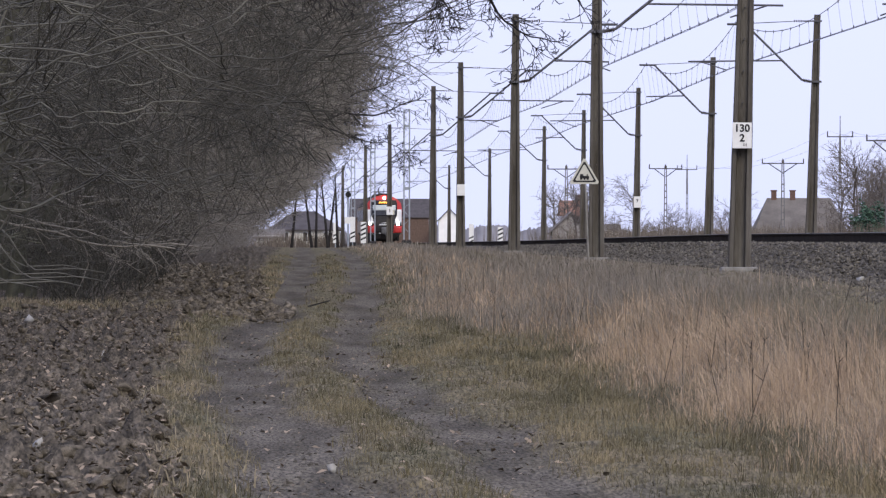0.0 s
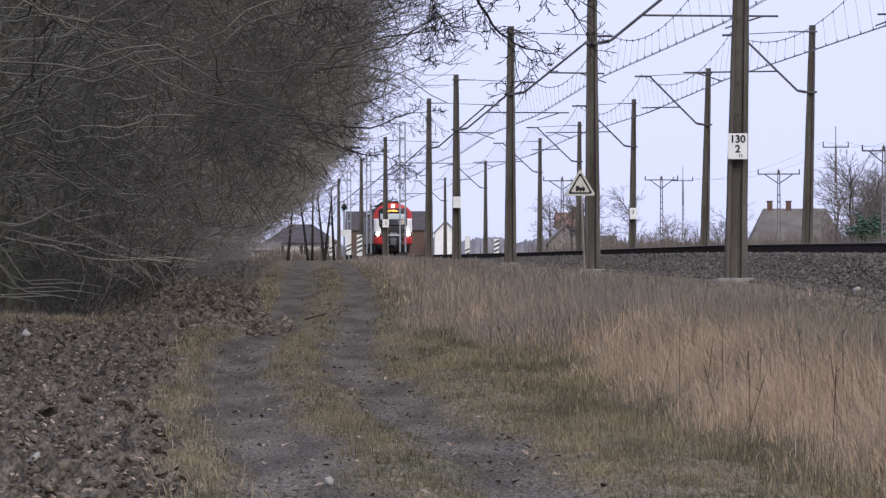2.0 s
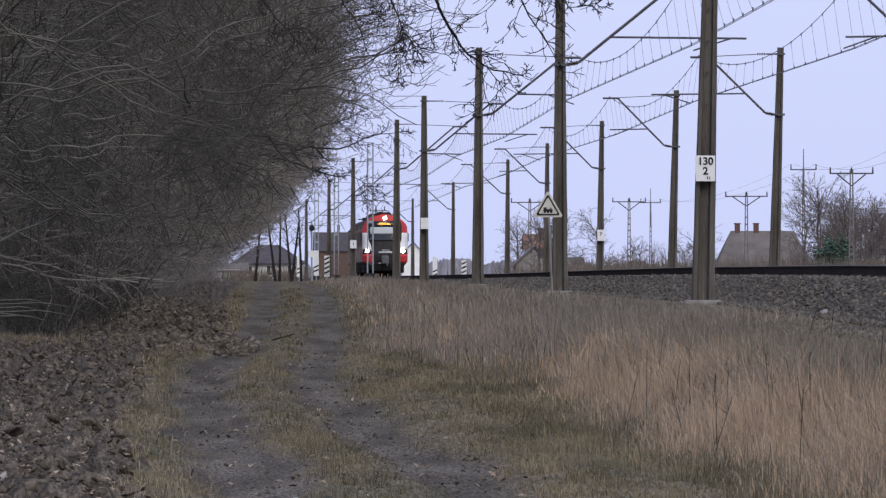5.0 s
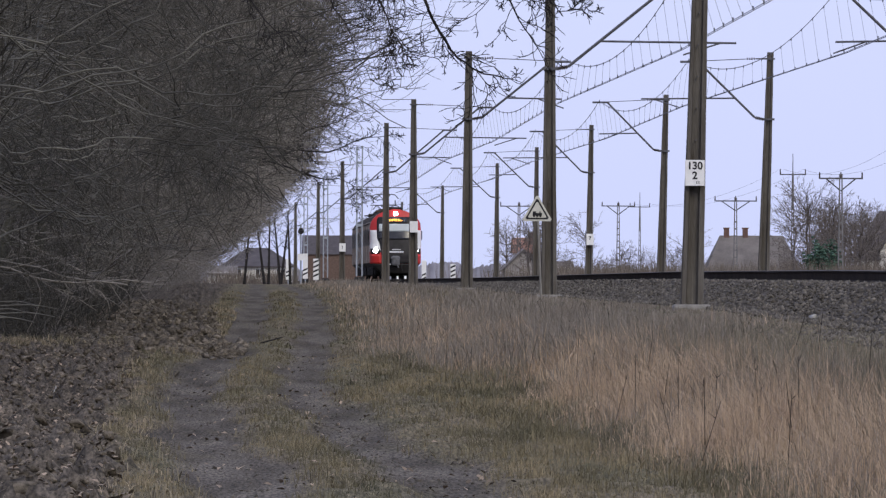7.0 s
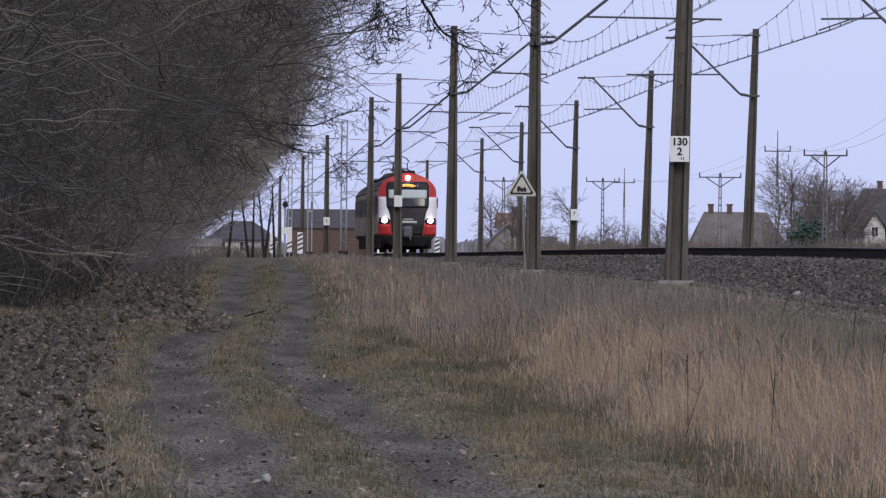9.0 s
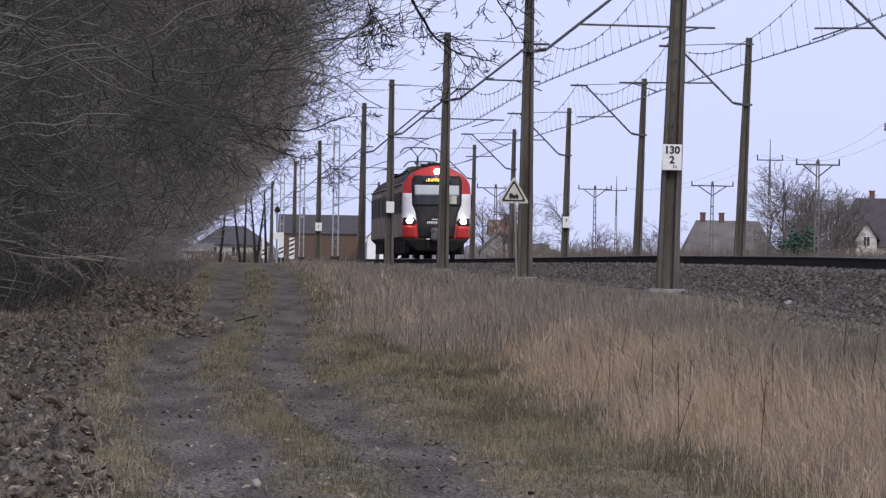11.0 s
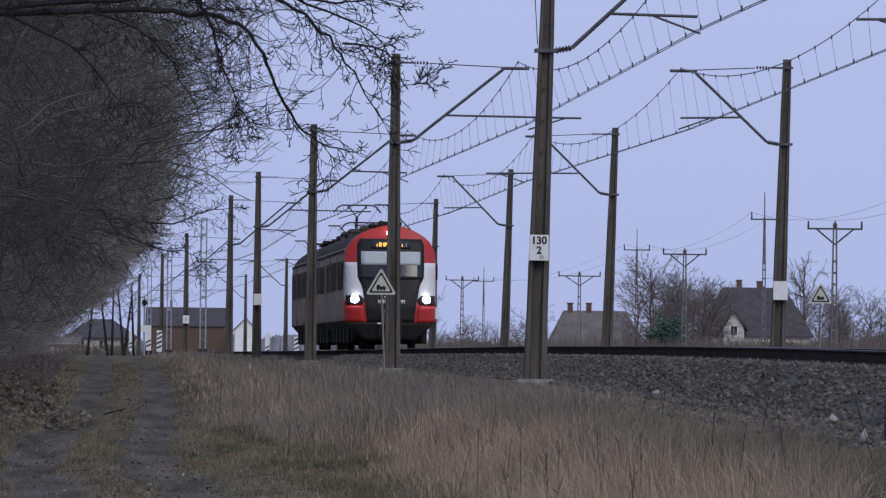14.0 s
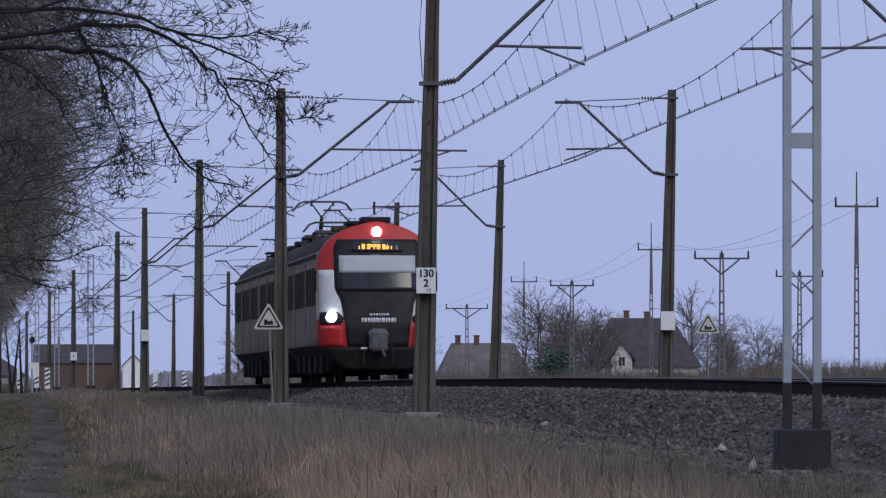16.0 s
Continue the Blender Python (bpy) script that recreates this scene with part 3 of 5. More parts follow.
def make_train():
    train = thing("electric_train", "red, white and grey electric multiple unit with lit headlamps", "train")
    cars = [(0.0, 21.3), (21.7, 42.9), (43.3, 64.6)]
    bodies = [car_body(train, a, b, k == 0) for k, (a, b) in enumerate(cars)]
    bm = bmesh.new()
    for a, b in zip(cars, cars[1:]):
        box(bm, 0, (a[1] + b[0]) / 2, 2.0, 2.3, b[0] - a[1] + 0.1, 2.9, 0.03)
    part("gangway_bellows", bm, UNDER, train)
    # the cab front
    full = front_patch(lambda z: (-half_width(z), half_width(z)), steps(0.32, 0.9, 4) + steps(1.0, 3.9, 26) + [3.914], 0, 18)
    part("cab_shell", full, TRAIN_RED, train)
    part("front_skirt", front_patch(lambda z: (-half_width(z) - 0.004, half_width(z) + 0.004), steps(0.30, 0.85, 6), 0.02, 16), SKIRT, train)
    def mask_x(z):
        w = np.interp(z, [0.86, 1.4, 2.0, 2.25, 3.3, 3.48], [0.74, 0.80, 0.90, 1.04, 1.06, 0.96])
        return -float(w), float(w)

    for s in (-1, 1):
        part("white_cheek", front_patch(lambda z: tuple(sorted((s * 1.415, s * (mask_x(z)[1] - 0.02)))), steps(1.5, 2.73, 8), 0.008, 6), TRAIN_WHITE, train)
        part("red_corner", front_patch(lambda z: tuple(sorted((s * 1.405, s * (0.83 + 0.08 * (z - 0.86))))), steps(0.86, 1.36, 5), 0.03, 6), TRAIN_RED, train)
        part("lamp_housing", front_patch(lambda z: tuple(sorted((s * 1.40, s * (mask_x(z)[1] + 0.9 * abs(z - 1.55) - 0.02)))), steps(1.40, 1.70, 5), 0.014, 6), MASK, train)
    part("front_mask", front_patch(mask_x, steps(0.86, 3.48, 22), 0.022, 14), MASK, train, "glossy black front panel")
    part("windscreen", front_patch(lambda z: (-0.96, 0.96), steps(2.2, 3.1, 8), 0.034, 12), GLASS, train)
    part("sun_blind", front_patch(lambda z: (-0.93, 0.93), steps(2.66, 3.08, 5), 0.042, 12), BLIND, train, "pale lowered sun blind")
    part("destination_display", front_patch(lambda z: (-0.62, 0.62), steps(3.16, 3.42, 3), 0.030, 8), GLASS, train)
    rng = random.Random(5)
    x = -0.44
    while x < 0.38:
        w = rng.uniform(0.012, 0.034)
        top, low = rng.choice(((3.36, 3.235), (3.36, 3.235), (3.31, 3.235), (3.36, 3.285)))
        bm = front_patch(lambda z, x=x, w=w: (x, x + w), steps(low, top, 2), 0.036, 2)
        part("display_bar", bm, AMBER, train)
        x += w + rng.choice((0.012, 0.012, 0.05))
    for z0, z1, a, b in ((1.45, 1.56, -0.40, 0.42), (1.62, 1.67, -0.20, 0.22)):
        x = a
        while x < b:
            w = rng.uniform(0.035, 0.07)
            bm = front_patch(lambda z, x=x, w=w: (x, x + w), steps(z0, z1, 2), 0.028, 2)
            part("number_bar", bm, PALE_TEXT, train)
            x += w + 0.02
    for s in (-1, 1):
        bm = bmesh.new()
        y = front_y(1.13, 1.6) - 0.03
        rod(bm, (s * 1.12, y + 0.05, 1.58), (s * 1.12, y - 0.07, 1.58), 0.135, 0.125, 24)
        part("headlamp", bm, LAMP, train, "glowing white headlamp")
        bm = bmesh.new()
        rod(bm, (s * 0.55, front_y(0.5, 2.3) - 0.03, 2.26), (s * 0.12, front_y(0.1, 2.7) - 0.05, 2.66), 0.012, sides=5)
        part("windscreen_wiper", bm, UNDER, train)
        bm = bmesh.new()
        box(bm, s * 1.48, 1.2, 2.45, 0.05, 0.14, 0.5, 0.02)
        rod(bm, (s * 1.42, 1.25, 2.7), (s * 1.48, 1.2, 2.66), 0.02, sides=6)
        part("rear_view_mirror", bm, UNDER, train)
    bm = bmesh.new()
    y = front_y(0, 3.68)
    rod(bm, (0, y + 0.1, 3.66), (0, y - 0.06, 3.66), 0.128, 0.122, 24)
    part("headlamp", bm, LAMP, train, "glowing white headlamp")
    bm = bmesh.new()
    box(bm, 0, -0.12, 1.02, 0.46, 0.4, 0.56, 0.1)
    box(bm, 0, -0.2, 1.16, 0.5, 0.2, 0.12, 0.04)
    rod(bm, (0, -0.3, 1.0), (0.16, -0.3, 0.62), 0.035, sides=6)
    part("coupler", bm, COUPLER, train)
    for s in (-1, 1):
        bm = bmesh.new()
        rod(bm, (s * 0.32, -0.02, 0.9), (s * 0.36, -0.1, 0.45), 0.03, sides=6)
        part("air_hose", bm, UNDER, train)
    bm = bmesh.new()
    box(bm, -0.34, -0.07, 0.82, 0.16, 0.04, 0.05, 0.01)
    part("step_plate", bm, TRAIN_WHITE, train)
    bm = bmesh.new()
    box(bm, 0, 1.75, 3.96, 0.74, 0.9, 0.15, 0.04)
    part("air_horn_box", bm, SKIRT, train)
    bm = bmesh.new()
    rod(bm, (0, 2.0, 4.1), (0, 2.0, 4.42), 0.03, sides=6)
    part("radio_aerial", bm, UNDER, train)
    for k, (a, b) in enumerate(cars):
        roof_gear(train, a + (2.5 if k == 0 else 0), b, k + 3)
    pantograph(train, 33.0, True)
    pantograph(train, 25.5, False)
    return train


TRAIN = make_train()


# ---------- the wood ----------
BARK = material("grey_bark", (0.075, 0.071, 0.06), 0.95, vary=0.35, scale=3, tint=(0.08, 0.08, 0.055), random=0.35)
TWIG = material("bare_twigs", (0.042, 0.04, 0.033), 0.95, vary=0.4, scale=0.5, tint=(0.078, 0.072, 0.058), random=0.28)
LIMB = material("pale_bare_limbs", (0.088, 0.084, 0.073), 0.95, vary=0.5, scale=0.6, tint=(0.118, 0.112, 0.09), random=0.2)
# brown twigs of the farther trees, lightened: haze put into the colour
HAZED_TWIG = material("hazed_brown_twigs", (0.16, 0.147, 0.127), 0.98, vary=0.25, scale=0.5, tint=(0.185, 0.167, 0.14), random=0.22)
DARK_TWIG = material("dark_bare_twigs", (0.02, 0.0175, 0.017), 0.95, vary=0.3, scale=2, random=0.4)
# palest twigs, for the far end of the wood: distance haze painted in
FAR_HAZE_TWIG = material("hazed_pale_twigs", (0.185, 0.17, 0.15), 0.98, vary=0.2, scale=0.5, tint=(0.205, 0.185, 0.16), random=0.2)
# twigs beyond the railway, lighter than near ones: haze is in the colour
FAR_TWIG = material("far_bare_twigs", (0.135, 0.117, 0.105), 1.0, vary=0.25, scale=1, random=0.25)


def grow(out, p, d, length, r, level, rng, plan, fence=None):
    """Adds the pieces (from, to, radius, radius) of a branch and of all that grows on it.
    plan, level by level: joints, children, their share of the length, wander, lift. fence: how far east a branch may reach at a height."""
    n, kids, share, wander, lift = plan[level]
    at, way, seg = p.copy(), d.normalized(), length / n
    bend = Vector((rng.gauss(0, 1), rng.gauss(0, 1), rng.gauss(0, 1))) * wander * 0.5
    home = way.copy()
    slack = rng.gauss(-0.1, 0.4)
    deepest = level == len(plan) - 1
    for i in range(n):
        if rng.random() < 0.35:
            bend = Vector((rng.gauss(0, 1), rng.gauss(0, 1), rng.gauss(0, 1))) * wander * 0.5
        jig = Vector((rng.gauss(0, 1), rng.gauss(0, 1), rng.gauss(0, 1))) * wander * 0.6
        way = (way * 0.72 + home * 0.28 + jig * 0.95 + bend * 0.75 + Vector((0, 0, lift))).normalized()
        nxt = at + way * seg * rng.uniform(0.8, 1.2)
        if nxt.z < 0.05 or (fence and nxt.x > fence(nxt.z) + slack):
            return
        r0, r1 = r * (1 - 0.82 * i / n), r * (1 - 0.82 * (i + 1) / n)
        out.append((at.copy(), nxt.copy(), r0, 0.0 if deepest and i == n - 1 else r1))
        if not deepest:
            want = kids / n * (0.5 if i == 0 else 1.0 + 0.1 / n)
            for _ in range(int(want) + (rng.random() < want - int(want))):
                side = way.cross(Vector((rng.gauss(0, 1), rng.gauss(0, 1), rng.gauss(0, 1)))).normalized()
                a = rng.uniform(0.45, 0.95)
                grow(out, at.lerp(nxt, rng.random()), way * math.cos(a) + side * math.sin(a), length * share * rng.uniform(0.55, 1.3) * (1.15 - 0.5 * i / n), max(r1 * 0.6, 0.004), level + 1, rng, plan, fence)
        at = nxt


FINE = [(46, 12, 0.22, 0.50, 0.0), (9, 6.5, 0.28, 0.52, 0.03), (2, 0, 0, 0.5, 0.12)]
PLAIN = [(20, 15, 0.2, 0.44, 0.0), (5, 8.5, 0.27, 0.55, 0.03), (1, 0, 0, 0.3, 0.08)]
FAR_OFF = [(10, 14, 0.24, 0.36, 0.0), (2, 6.5, 0.32, 0.45, 0.03), (1, 0, 0, 0.3, 0.08)]
LEAN = [(20, 20, 0.19, 0.28, 0.0), (5, 9, 0.28, 0.55, 0.03), (1, 0, 0, 0.3, 0.08)]
COARSE = [(4, 7, 0.4, 0.2, 0.0), (2, 3, 0.5, 0.25, 0.0), (1, 0, 0, 0.25, 0.05)]


def pieces_mesh(name, pieces, mat, thick=0.0, stout=None, over=0.009):
    """Tapered three-sided pieces, as one mesh; stout: a second material, for pieces thicker than over."""
    A = np.array([[*a, *b, max(r0, thick), (max(r1, thick * 0.6) if r1 else 0)] for a, b, r0, r1 in pieces])
    P, Q, r0, r1 = A[:, :3], A[:, 3:6], A[:, 6:7], A[:, 7:8]
    D = Q - P
    D = D / np.maximum(np.linalg.norm(D, axis=1, keepdims=True), 1e-6)
    ref = np.where(np.abs(D[:, 2:3]) > 0.9, [[1.0, 0, 0]], [[0, 0, 1.0]])
    U = np.cross(D, ref)
    U /= np.linalg.norm(U, axis=1, keepdims=True)
    W = np.cross(D, U)
    ring = [(math.cos(a), math.sin(a)) for a in (0.3, 2.394, 4.489)]
    lo = np.stack([P + r0 * (c * U + s * W) for c, s in ring], 1)
    hi = np.stack([Q + r1 * (c * U + s * W) for c, s in ring], 1)
    V = np.concatenate([lo, hi], 1).reshape(-1, 3)
    b = np.arange(len(A))[:, None] * 6
    tip = (r1[:, 0] == 0)
    T = []
    for k in range(3):
        k2 = (k + 1) % 3
        T.append(b + np.array([[k, k2, 3 + k2]]))
        T.append((b + np.array([[k, 3 + k2, 3 + k]]))[~tip])
    T = np.concatenate(T)
    me = array_mesh(name, V, T, mat)
    if stout:
        me.materials.append(stout)
        me.polygons.foreach_set("material_index", (A[T[:, 0] // 6, 6] > over).astype(np.int32))
    return me


def tree_parts(seed, height, limbs, reach, low, plan, thick, rise, limb_r, twig, stout):
    """A bare tree whose limbs reach mostly to the open side (east), where the wood's edge leans out over the track
    with height. rise: the eye's height over the tree's foot. Returns trunk and crown meshes."""
    rng = random.Random(seed)
    trunk, crown = [], []
    at, way, r = Vector((0, 0, -0.3)), Vector((0.08, 0, 1)).normalized(), height * 0.014 + 0.03
    n = 9

    def fence(z):
        return 4.4 + float(np.interp(z - rise, [-1.5, -0.7, -0.2, 0.4, 1, 1.9, 3.1, 4, 6.5, 10], [-2.6, -1.5, -0.7, 0.3, 1.3, 2.4, 3.4, 3.9, 4.6, 5.3]))

    for i in range(n):
        way = (way + Vector((rng.gauss(0, 0.06), rng.gauss(0, 0.06), 0))).normalized()
        nxt = at + way * (height / n)
        trunk.append((at.copy(), nxt.copy(), r * (1 - 0.85 * i / n), r * (1 - 0.85 * (i + 1) / n)))
        at = nxt
    for k in range(limbs):
        u = low + (0.97 - low) * (k + rng.random()) / limbs
        a, b, _, _ = trunk[min(n - 1, int(u * n))]
        p = a.lerp(b, u * n - int(u * n))
        ang = rng.gauss(0, 0.8) if rng.random() < 0.8 else rng.uniform(-math.pi, math.pi)
        d = Vector((math.cos(ang), math.sin(ang), rng.uniform(-0.15, 0.62)))
        if plan is LEAN or (k % 4 == 3 and plan is PLAIN) or (k % 2 and plan is FAR_OFF):
            d = Vector((1, rng.gauss(0, 0.28), rng.uniform(-0.05, 0.3)))
        grow(crown, p, d, reach * rng.uniform(0.65, 1.15) * (1.12 - 0.32 * u), limb_r * (1.25 - 0.6 * u), 0, rng, plan, fence)
    return pieces_mesh("trunk", trunk, BARK), pieces_mesh("crown", crown, twig, thick, stout, 0.0115)


def make_wood():
    rng = random.Random(11)
    fine = [(1, 9.5, 20, 13.6, 0.27), (2, 10, 20, 14.0, 0.29), (3, 9, 20, 13.4, 0.25), (4, 10.5, 20, 14.0, 0.30), (14, 10, 20, 13.6, 0.26)]
    plain = [(5, 11, 28, 12.2, 0.06), (6, 12, 28, 12.6, 0.08), (7, 10, 28, 12.0, 0.05), (8, 13, 28, 12.8, 0.08)]
    lean = [(51, 10.5, 17, 10.5, 0.2), (52, 9.8, 17, 10.5, 0.22), (53, 11.2, 17, 10.5, 0.2)]
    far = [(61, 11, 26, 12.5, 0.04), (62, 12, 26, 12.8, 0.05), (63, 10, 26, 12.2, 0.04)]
    deep = [(9, 12, 18, 6.5, 0.05), (10, 10, 18, 6.0, 0.04)]

    def edge_x(y):
        if y < 192:
            return min(-4.4, -0.0268 * y - 0.35)
        return float(np.interp(y, [192, 245, 265, 330, 500, 800], [-5.5, -5.5, -4.5, -3.9, -3.1, -2.0]))

    groves = []
    # twig colour lightens from grove to grove with distance, standing in for haze
    for shapes, plan, thick, rise, limb_r, twig, stout in ((fine, FINE, 0.005, 1.5, 0.0165, TWIG, LIMB), (plain, PLAIN, 0.0074, 0.9, 0.024, HAZED_TWIG, HAZED_TWIG), (deep, COARSE, 0.014, 1.0, 0.05, TWIG, BARK), (lean, LEAN, 0.0074, 0.7, 0.024, HAZED_TWIG, HAZED_TWIG), (far, FAR_OFF, 0.015, 2.2, 0.03, FAR_HAZE_TWIG, FAR_HAZE_TWIG)):
        grove = []
        for a, h, n, r, low in shapes:
            t, c = tree_parts(a, h, n, r, low, plan, thick, rise, limb_r, twig, stout)
            th = thing("bare_tree", "leafless grey-brown deciduous tree at the edge of the wood", "tree", "trees of the wood")
            part("trunk", t, None, th)
            part("crown", c, None, th)
            grove.append([th, False])
        groves.append(grove)

    def put(grove, x, y, turn):
        pick = grove[rng.randrange(len(grove))]
        m = pose(x, y, float(ground_z(x, y)), 0, 0, turn)
        if pick[1]:
            copy_thing(pick[0], m)
        else:
            pick[0].matrix_basis, pick[1] = m, True

    y = 112
    while y < 770:
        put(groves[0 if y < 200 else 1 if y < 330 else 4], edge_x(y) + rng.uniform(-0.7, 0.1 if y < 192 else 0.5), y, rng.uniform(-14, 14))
        y += rng.uniform(3.2, 4.8) * (1 if y < 235 else 1.3 if y < 330 else 1.2 if y < 500 else 1.6)
    # a second row whose crowns close the gaps behind the edge
    y = 218
    while y < 330:
        put(groves[1], edge_x(y) + rng.uniform(-0.9, 0.3), y, rng.uniform(-20, 20))
        y += rng.uniform(8, 12)
    # trees that lean far out over the track
    y = 178
    while y < 340:
        put(groves[3], edge_x(y) + rng.uniform(-0.5, 0.2), y, rng.uniform(-10, 10))
        y += rng.uniform(6.5, 9.5)
    for x, y, turn in ((-4.75, 199, 8), (-3.95, 207, -12)):
        put(groves[0], x, y, turn)
    for x, step in ((-9.6, 9), (-13.5, 14)):
        y = 170
        while y < 620:
            put(groves[2], x + rng.uniform(-1.4, 1.4), y, rng.uniform(-40, 40))
            y += step * rng.uniform(0.7, 1.3)
    # stems deeper in the wood
    rng2 = random.Random(4)
    stems = []
    for _ in range(700):
        x, y = rng2.uniform(-60, -15), rng2.uniform(90, 800)
        z = float(ground_z(x, y))
        p = Vector((x, y, z - 0.2))
        r = rng2.uniform(0.1, 0.24)
        stems.append((p, p + Vector((rng2.gauss(0, 0.5), rng2.gauss(0, 0.5), rng2.uniform(9, 15))), r, r * 0.3))
        for _ in range(12):
            q = p + Vector((0, 0, rng2.uniform(0.5, 9)))
            stems.append((q, q + Vector((rng2.uniform(-3, 3), rng2.uniform(-3, 3), rng2.uniform(0.2, 2))), 0.05, 0.0))
    tagged(part("deep_wood", pieces_mesh("deep_wood", stems, BARK), None, None), "dark crowded stems deep inside the bare wood", "woodland", kind="stuff")


def make_shrubs():
    rng = random.Random(21)
    for v in range(3):
        out = []
        for k in range(16):
            ang = rng.uniform(0, 2 * math.pi)
            d = Vector((math.cos(ang) * 0.55, math.sin(ang) * 0.55, 1))
            grow(out, Vector((rng.gauss(0, 0.3), rng.gauss(0, 0.3), -0.1)), d, rng.uniform(1.2, 2.8), 0.013, 0, rng, [(7, 7, 0.36, 0.3, 0.03), (3, 4, 0.5, 0.34, 0.04), (1, 0, 0, 0.2, 0)])
        # shrubs farther off take the twig colour that is paled for haze
        me = pieces_mesh("crown", out, TWIG if v == 0 else FAR_HAZE_TWIG, 0.0065)
        first = None
        y = (187, 252, 255)[v]
        while y < (262, 740, 740)[v]:
            x = float(np.interp(y, [186, 300, 400, 700], [-3.2, -2.9, -2.2, -1.0])) + rng.uniform(-2.6 if y < 260 else -1.1, 0.6)
            m = pose(x, y, float(ground_z(x, y)), 0, 0, rng.uniform(0, 360))
            if first is None:
                first = thing("bare_shrub", "leafless dense brown shrub under the trees", "shrub", "shrubs of the wood", m)
                part("crown", me, None, first)
            else:
                copy_thing(first, m)
            y += rng.uniform(11, 17) * (0.24 if y < 262 and v == 0 else 0.8 if y < 400 else 1.0)


def make_hanging_limb():
    """The long dark limb that hangs over the track, with its tree."""
    rng = random.Random(8)
    y0 = 108.0
    th = thing("overhanging_tree", "leafless tree with a dark limb drooping over the track", "tree", "", pose(-5.2, y0, float(ground_z(-5.2, y0))))
    trunk = [(Vector((0, 0, -0.3)), Vector((0.2, 0, 3)), 0.24, 0.21), (Vector((0.2, 0, 3)), Vector((0.5, 0.1, 6.2)), 0.21, 0.16), (Vector((0.5, 0.1, 6.2)), Vector((0.4, 0.3, 11)), 0.16, 0.04)]
    part("trunk", pieces_mesh("trunk", trunk, BARK), None, th)

    def limb(points, r, kids, length, seed):
        rng = random.Random(seed)
        out = []
        knots = [Vector(p) for p in (points[0], *points, points[-1])]
        pts = []
        for p0, p1, p2, p3 in zip(knots, knots[1:], knots[2:], knots[3:]):
            for t in (0.0, 0.34, 0.67):
                q = 0.5 * (2 * p1 + (p2 - p0) * t + (2 * p0 - 5 * p1 + 4 * p2 - p3) * t * t + (3 * p1 - p0 - 3 * p2 + p3) * t ** 3)
                pts.append(q + Vector((rng.gauss(0, 0.014), rng.gauss(0, 0.02), rng.gauss(0, 0.014))))
        pts.append(knots[-1])
        n = len(pts) - 1
        for i, (a, b) in enumerate(zip(pts, pts[1:])):
            for h in range(2):
                p, q = a.lerp(b, h / 2), a.lerp(b, (h + 1) / 2)
                u = (i + h / 2) / n
                out.append((p, q, r * (1 - 0.85 * u), r * (1 - 0.85 * (u + 0.5 / n))))
                for _ in range(kids if rng.random() < 0.5 else 0):
                    d = (b - a).normalized()
                    side = d.cross(Vector((rng.gauss(0, 1), rng.gauss(0, 1), rng.gauss(0, 1)))).normalized()
                    grow(out, p.lerp(q, rng.random()), d * 0.75 + side * 0.75, length * rng.uniform(0.45, 1.45) * (1 - 0.4 * u), max(0.007, r * 0.24 * (1 - 0.6 * u)), 0, rng, [(8, 6, 0.42, 0.26, -0.03), (4, 3.5, 0.5, 0.34, 0.04), (3, 0, 0, 0.34, 0.09)])
        return out

    out = limb([(0.4, 0, 5.0), (3.4, 0, 5.3), (5.95, 0.1, 5.42), (6.6, 0.1, 5.43), (7.12, 0.1, 5.37), (7.48, 0, 5.2), (7.71, 0, 4.79), (7.89, 0.1, 4.37), (8.12, 0.1, 4.08), (8.41, 0.1, 3.91), (8.74, 0.1, 3.83)], 0.047, 1, 0.85, 2)
    out += limb([(3.4, 0, 5.3), (5.2, 0.2, 5.5), (6.3, 0.3, 5.59), (7.12, 0.3, 5.72), (7.71, 0.2, 5.61), (8.12, 0.2, 5.4), (8.41, 0.1, 5.14), (8.59, 0, 4.84), (8.82, 0, 4.49), (9.01, 0, 4.2)], 0.042, 1, 0.85, 3)
    out += limb([(2.6, 0, 5.2), (5.0, 0.4, 5.8), (6.71, 0.5, 5.9), (7.42, 0.5, 5.81), (7.94, 0.4, 5.61), (8.59, 0.4, 5.37), (8.94, 0.3, 5.17), (9.15, 0.3, 4.9)], 0.036, 1, 0.8, 4)
    out += limb([(6.5, 0.3, 5.62), (6.83, 0.2, 5.61), (7.06, 0, 5.2), (7.18, -0.1, 4.79), (7.36, -0.1, 4.37), (7.49, -0.1, 4.07)], 0.026, 2, 0.65, 6)
    out += limb([(7.94, 0.4, 5.63), (8.47, 0.3, 5.54), (8.88, 0.2, 5.61), (9.26, 0.2, 5.5)], 0.02, 1, 0.6, 7)
    out += limb([(8.56, 0, 5.08), (9.06, -0.1, 4.99), (9.23, -0.2, 4.61), (9.65, -0.2, 4.7)], 0.016, 2, 0.5, 12)
    out += limb([(2.6, 0, 5.2), (4.8, -0.3, 5.7), (6.3, -0.4, 5.84), (7.12, -0.4, 6.08), (7.94, -0.3, 6.13), (8.77, -0.2, 5.96)], 0.034, 1, 0.8, 9)
    out += limb([(5.6, 0.1, 5.42), (6.2, -0.3, 5.2), (6.6, -0.5, 4.8), (6.85, -0.5, 4.3), (7.1, -0.4, 3.8)], 0.02, 1, 0.45, 13)
    out += limb([(4.6, 0.1, 5.4), (5.4, -0.2, 5.0), (5.9, -0.3, 4.5), (6.3, -0.4, 4.0)], 0.022, 1, 0.5, 14)
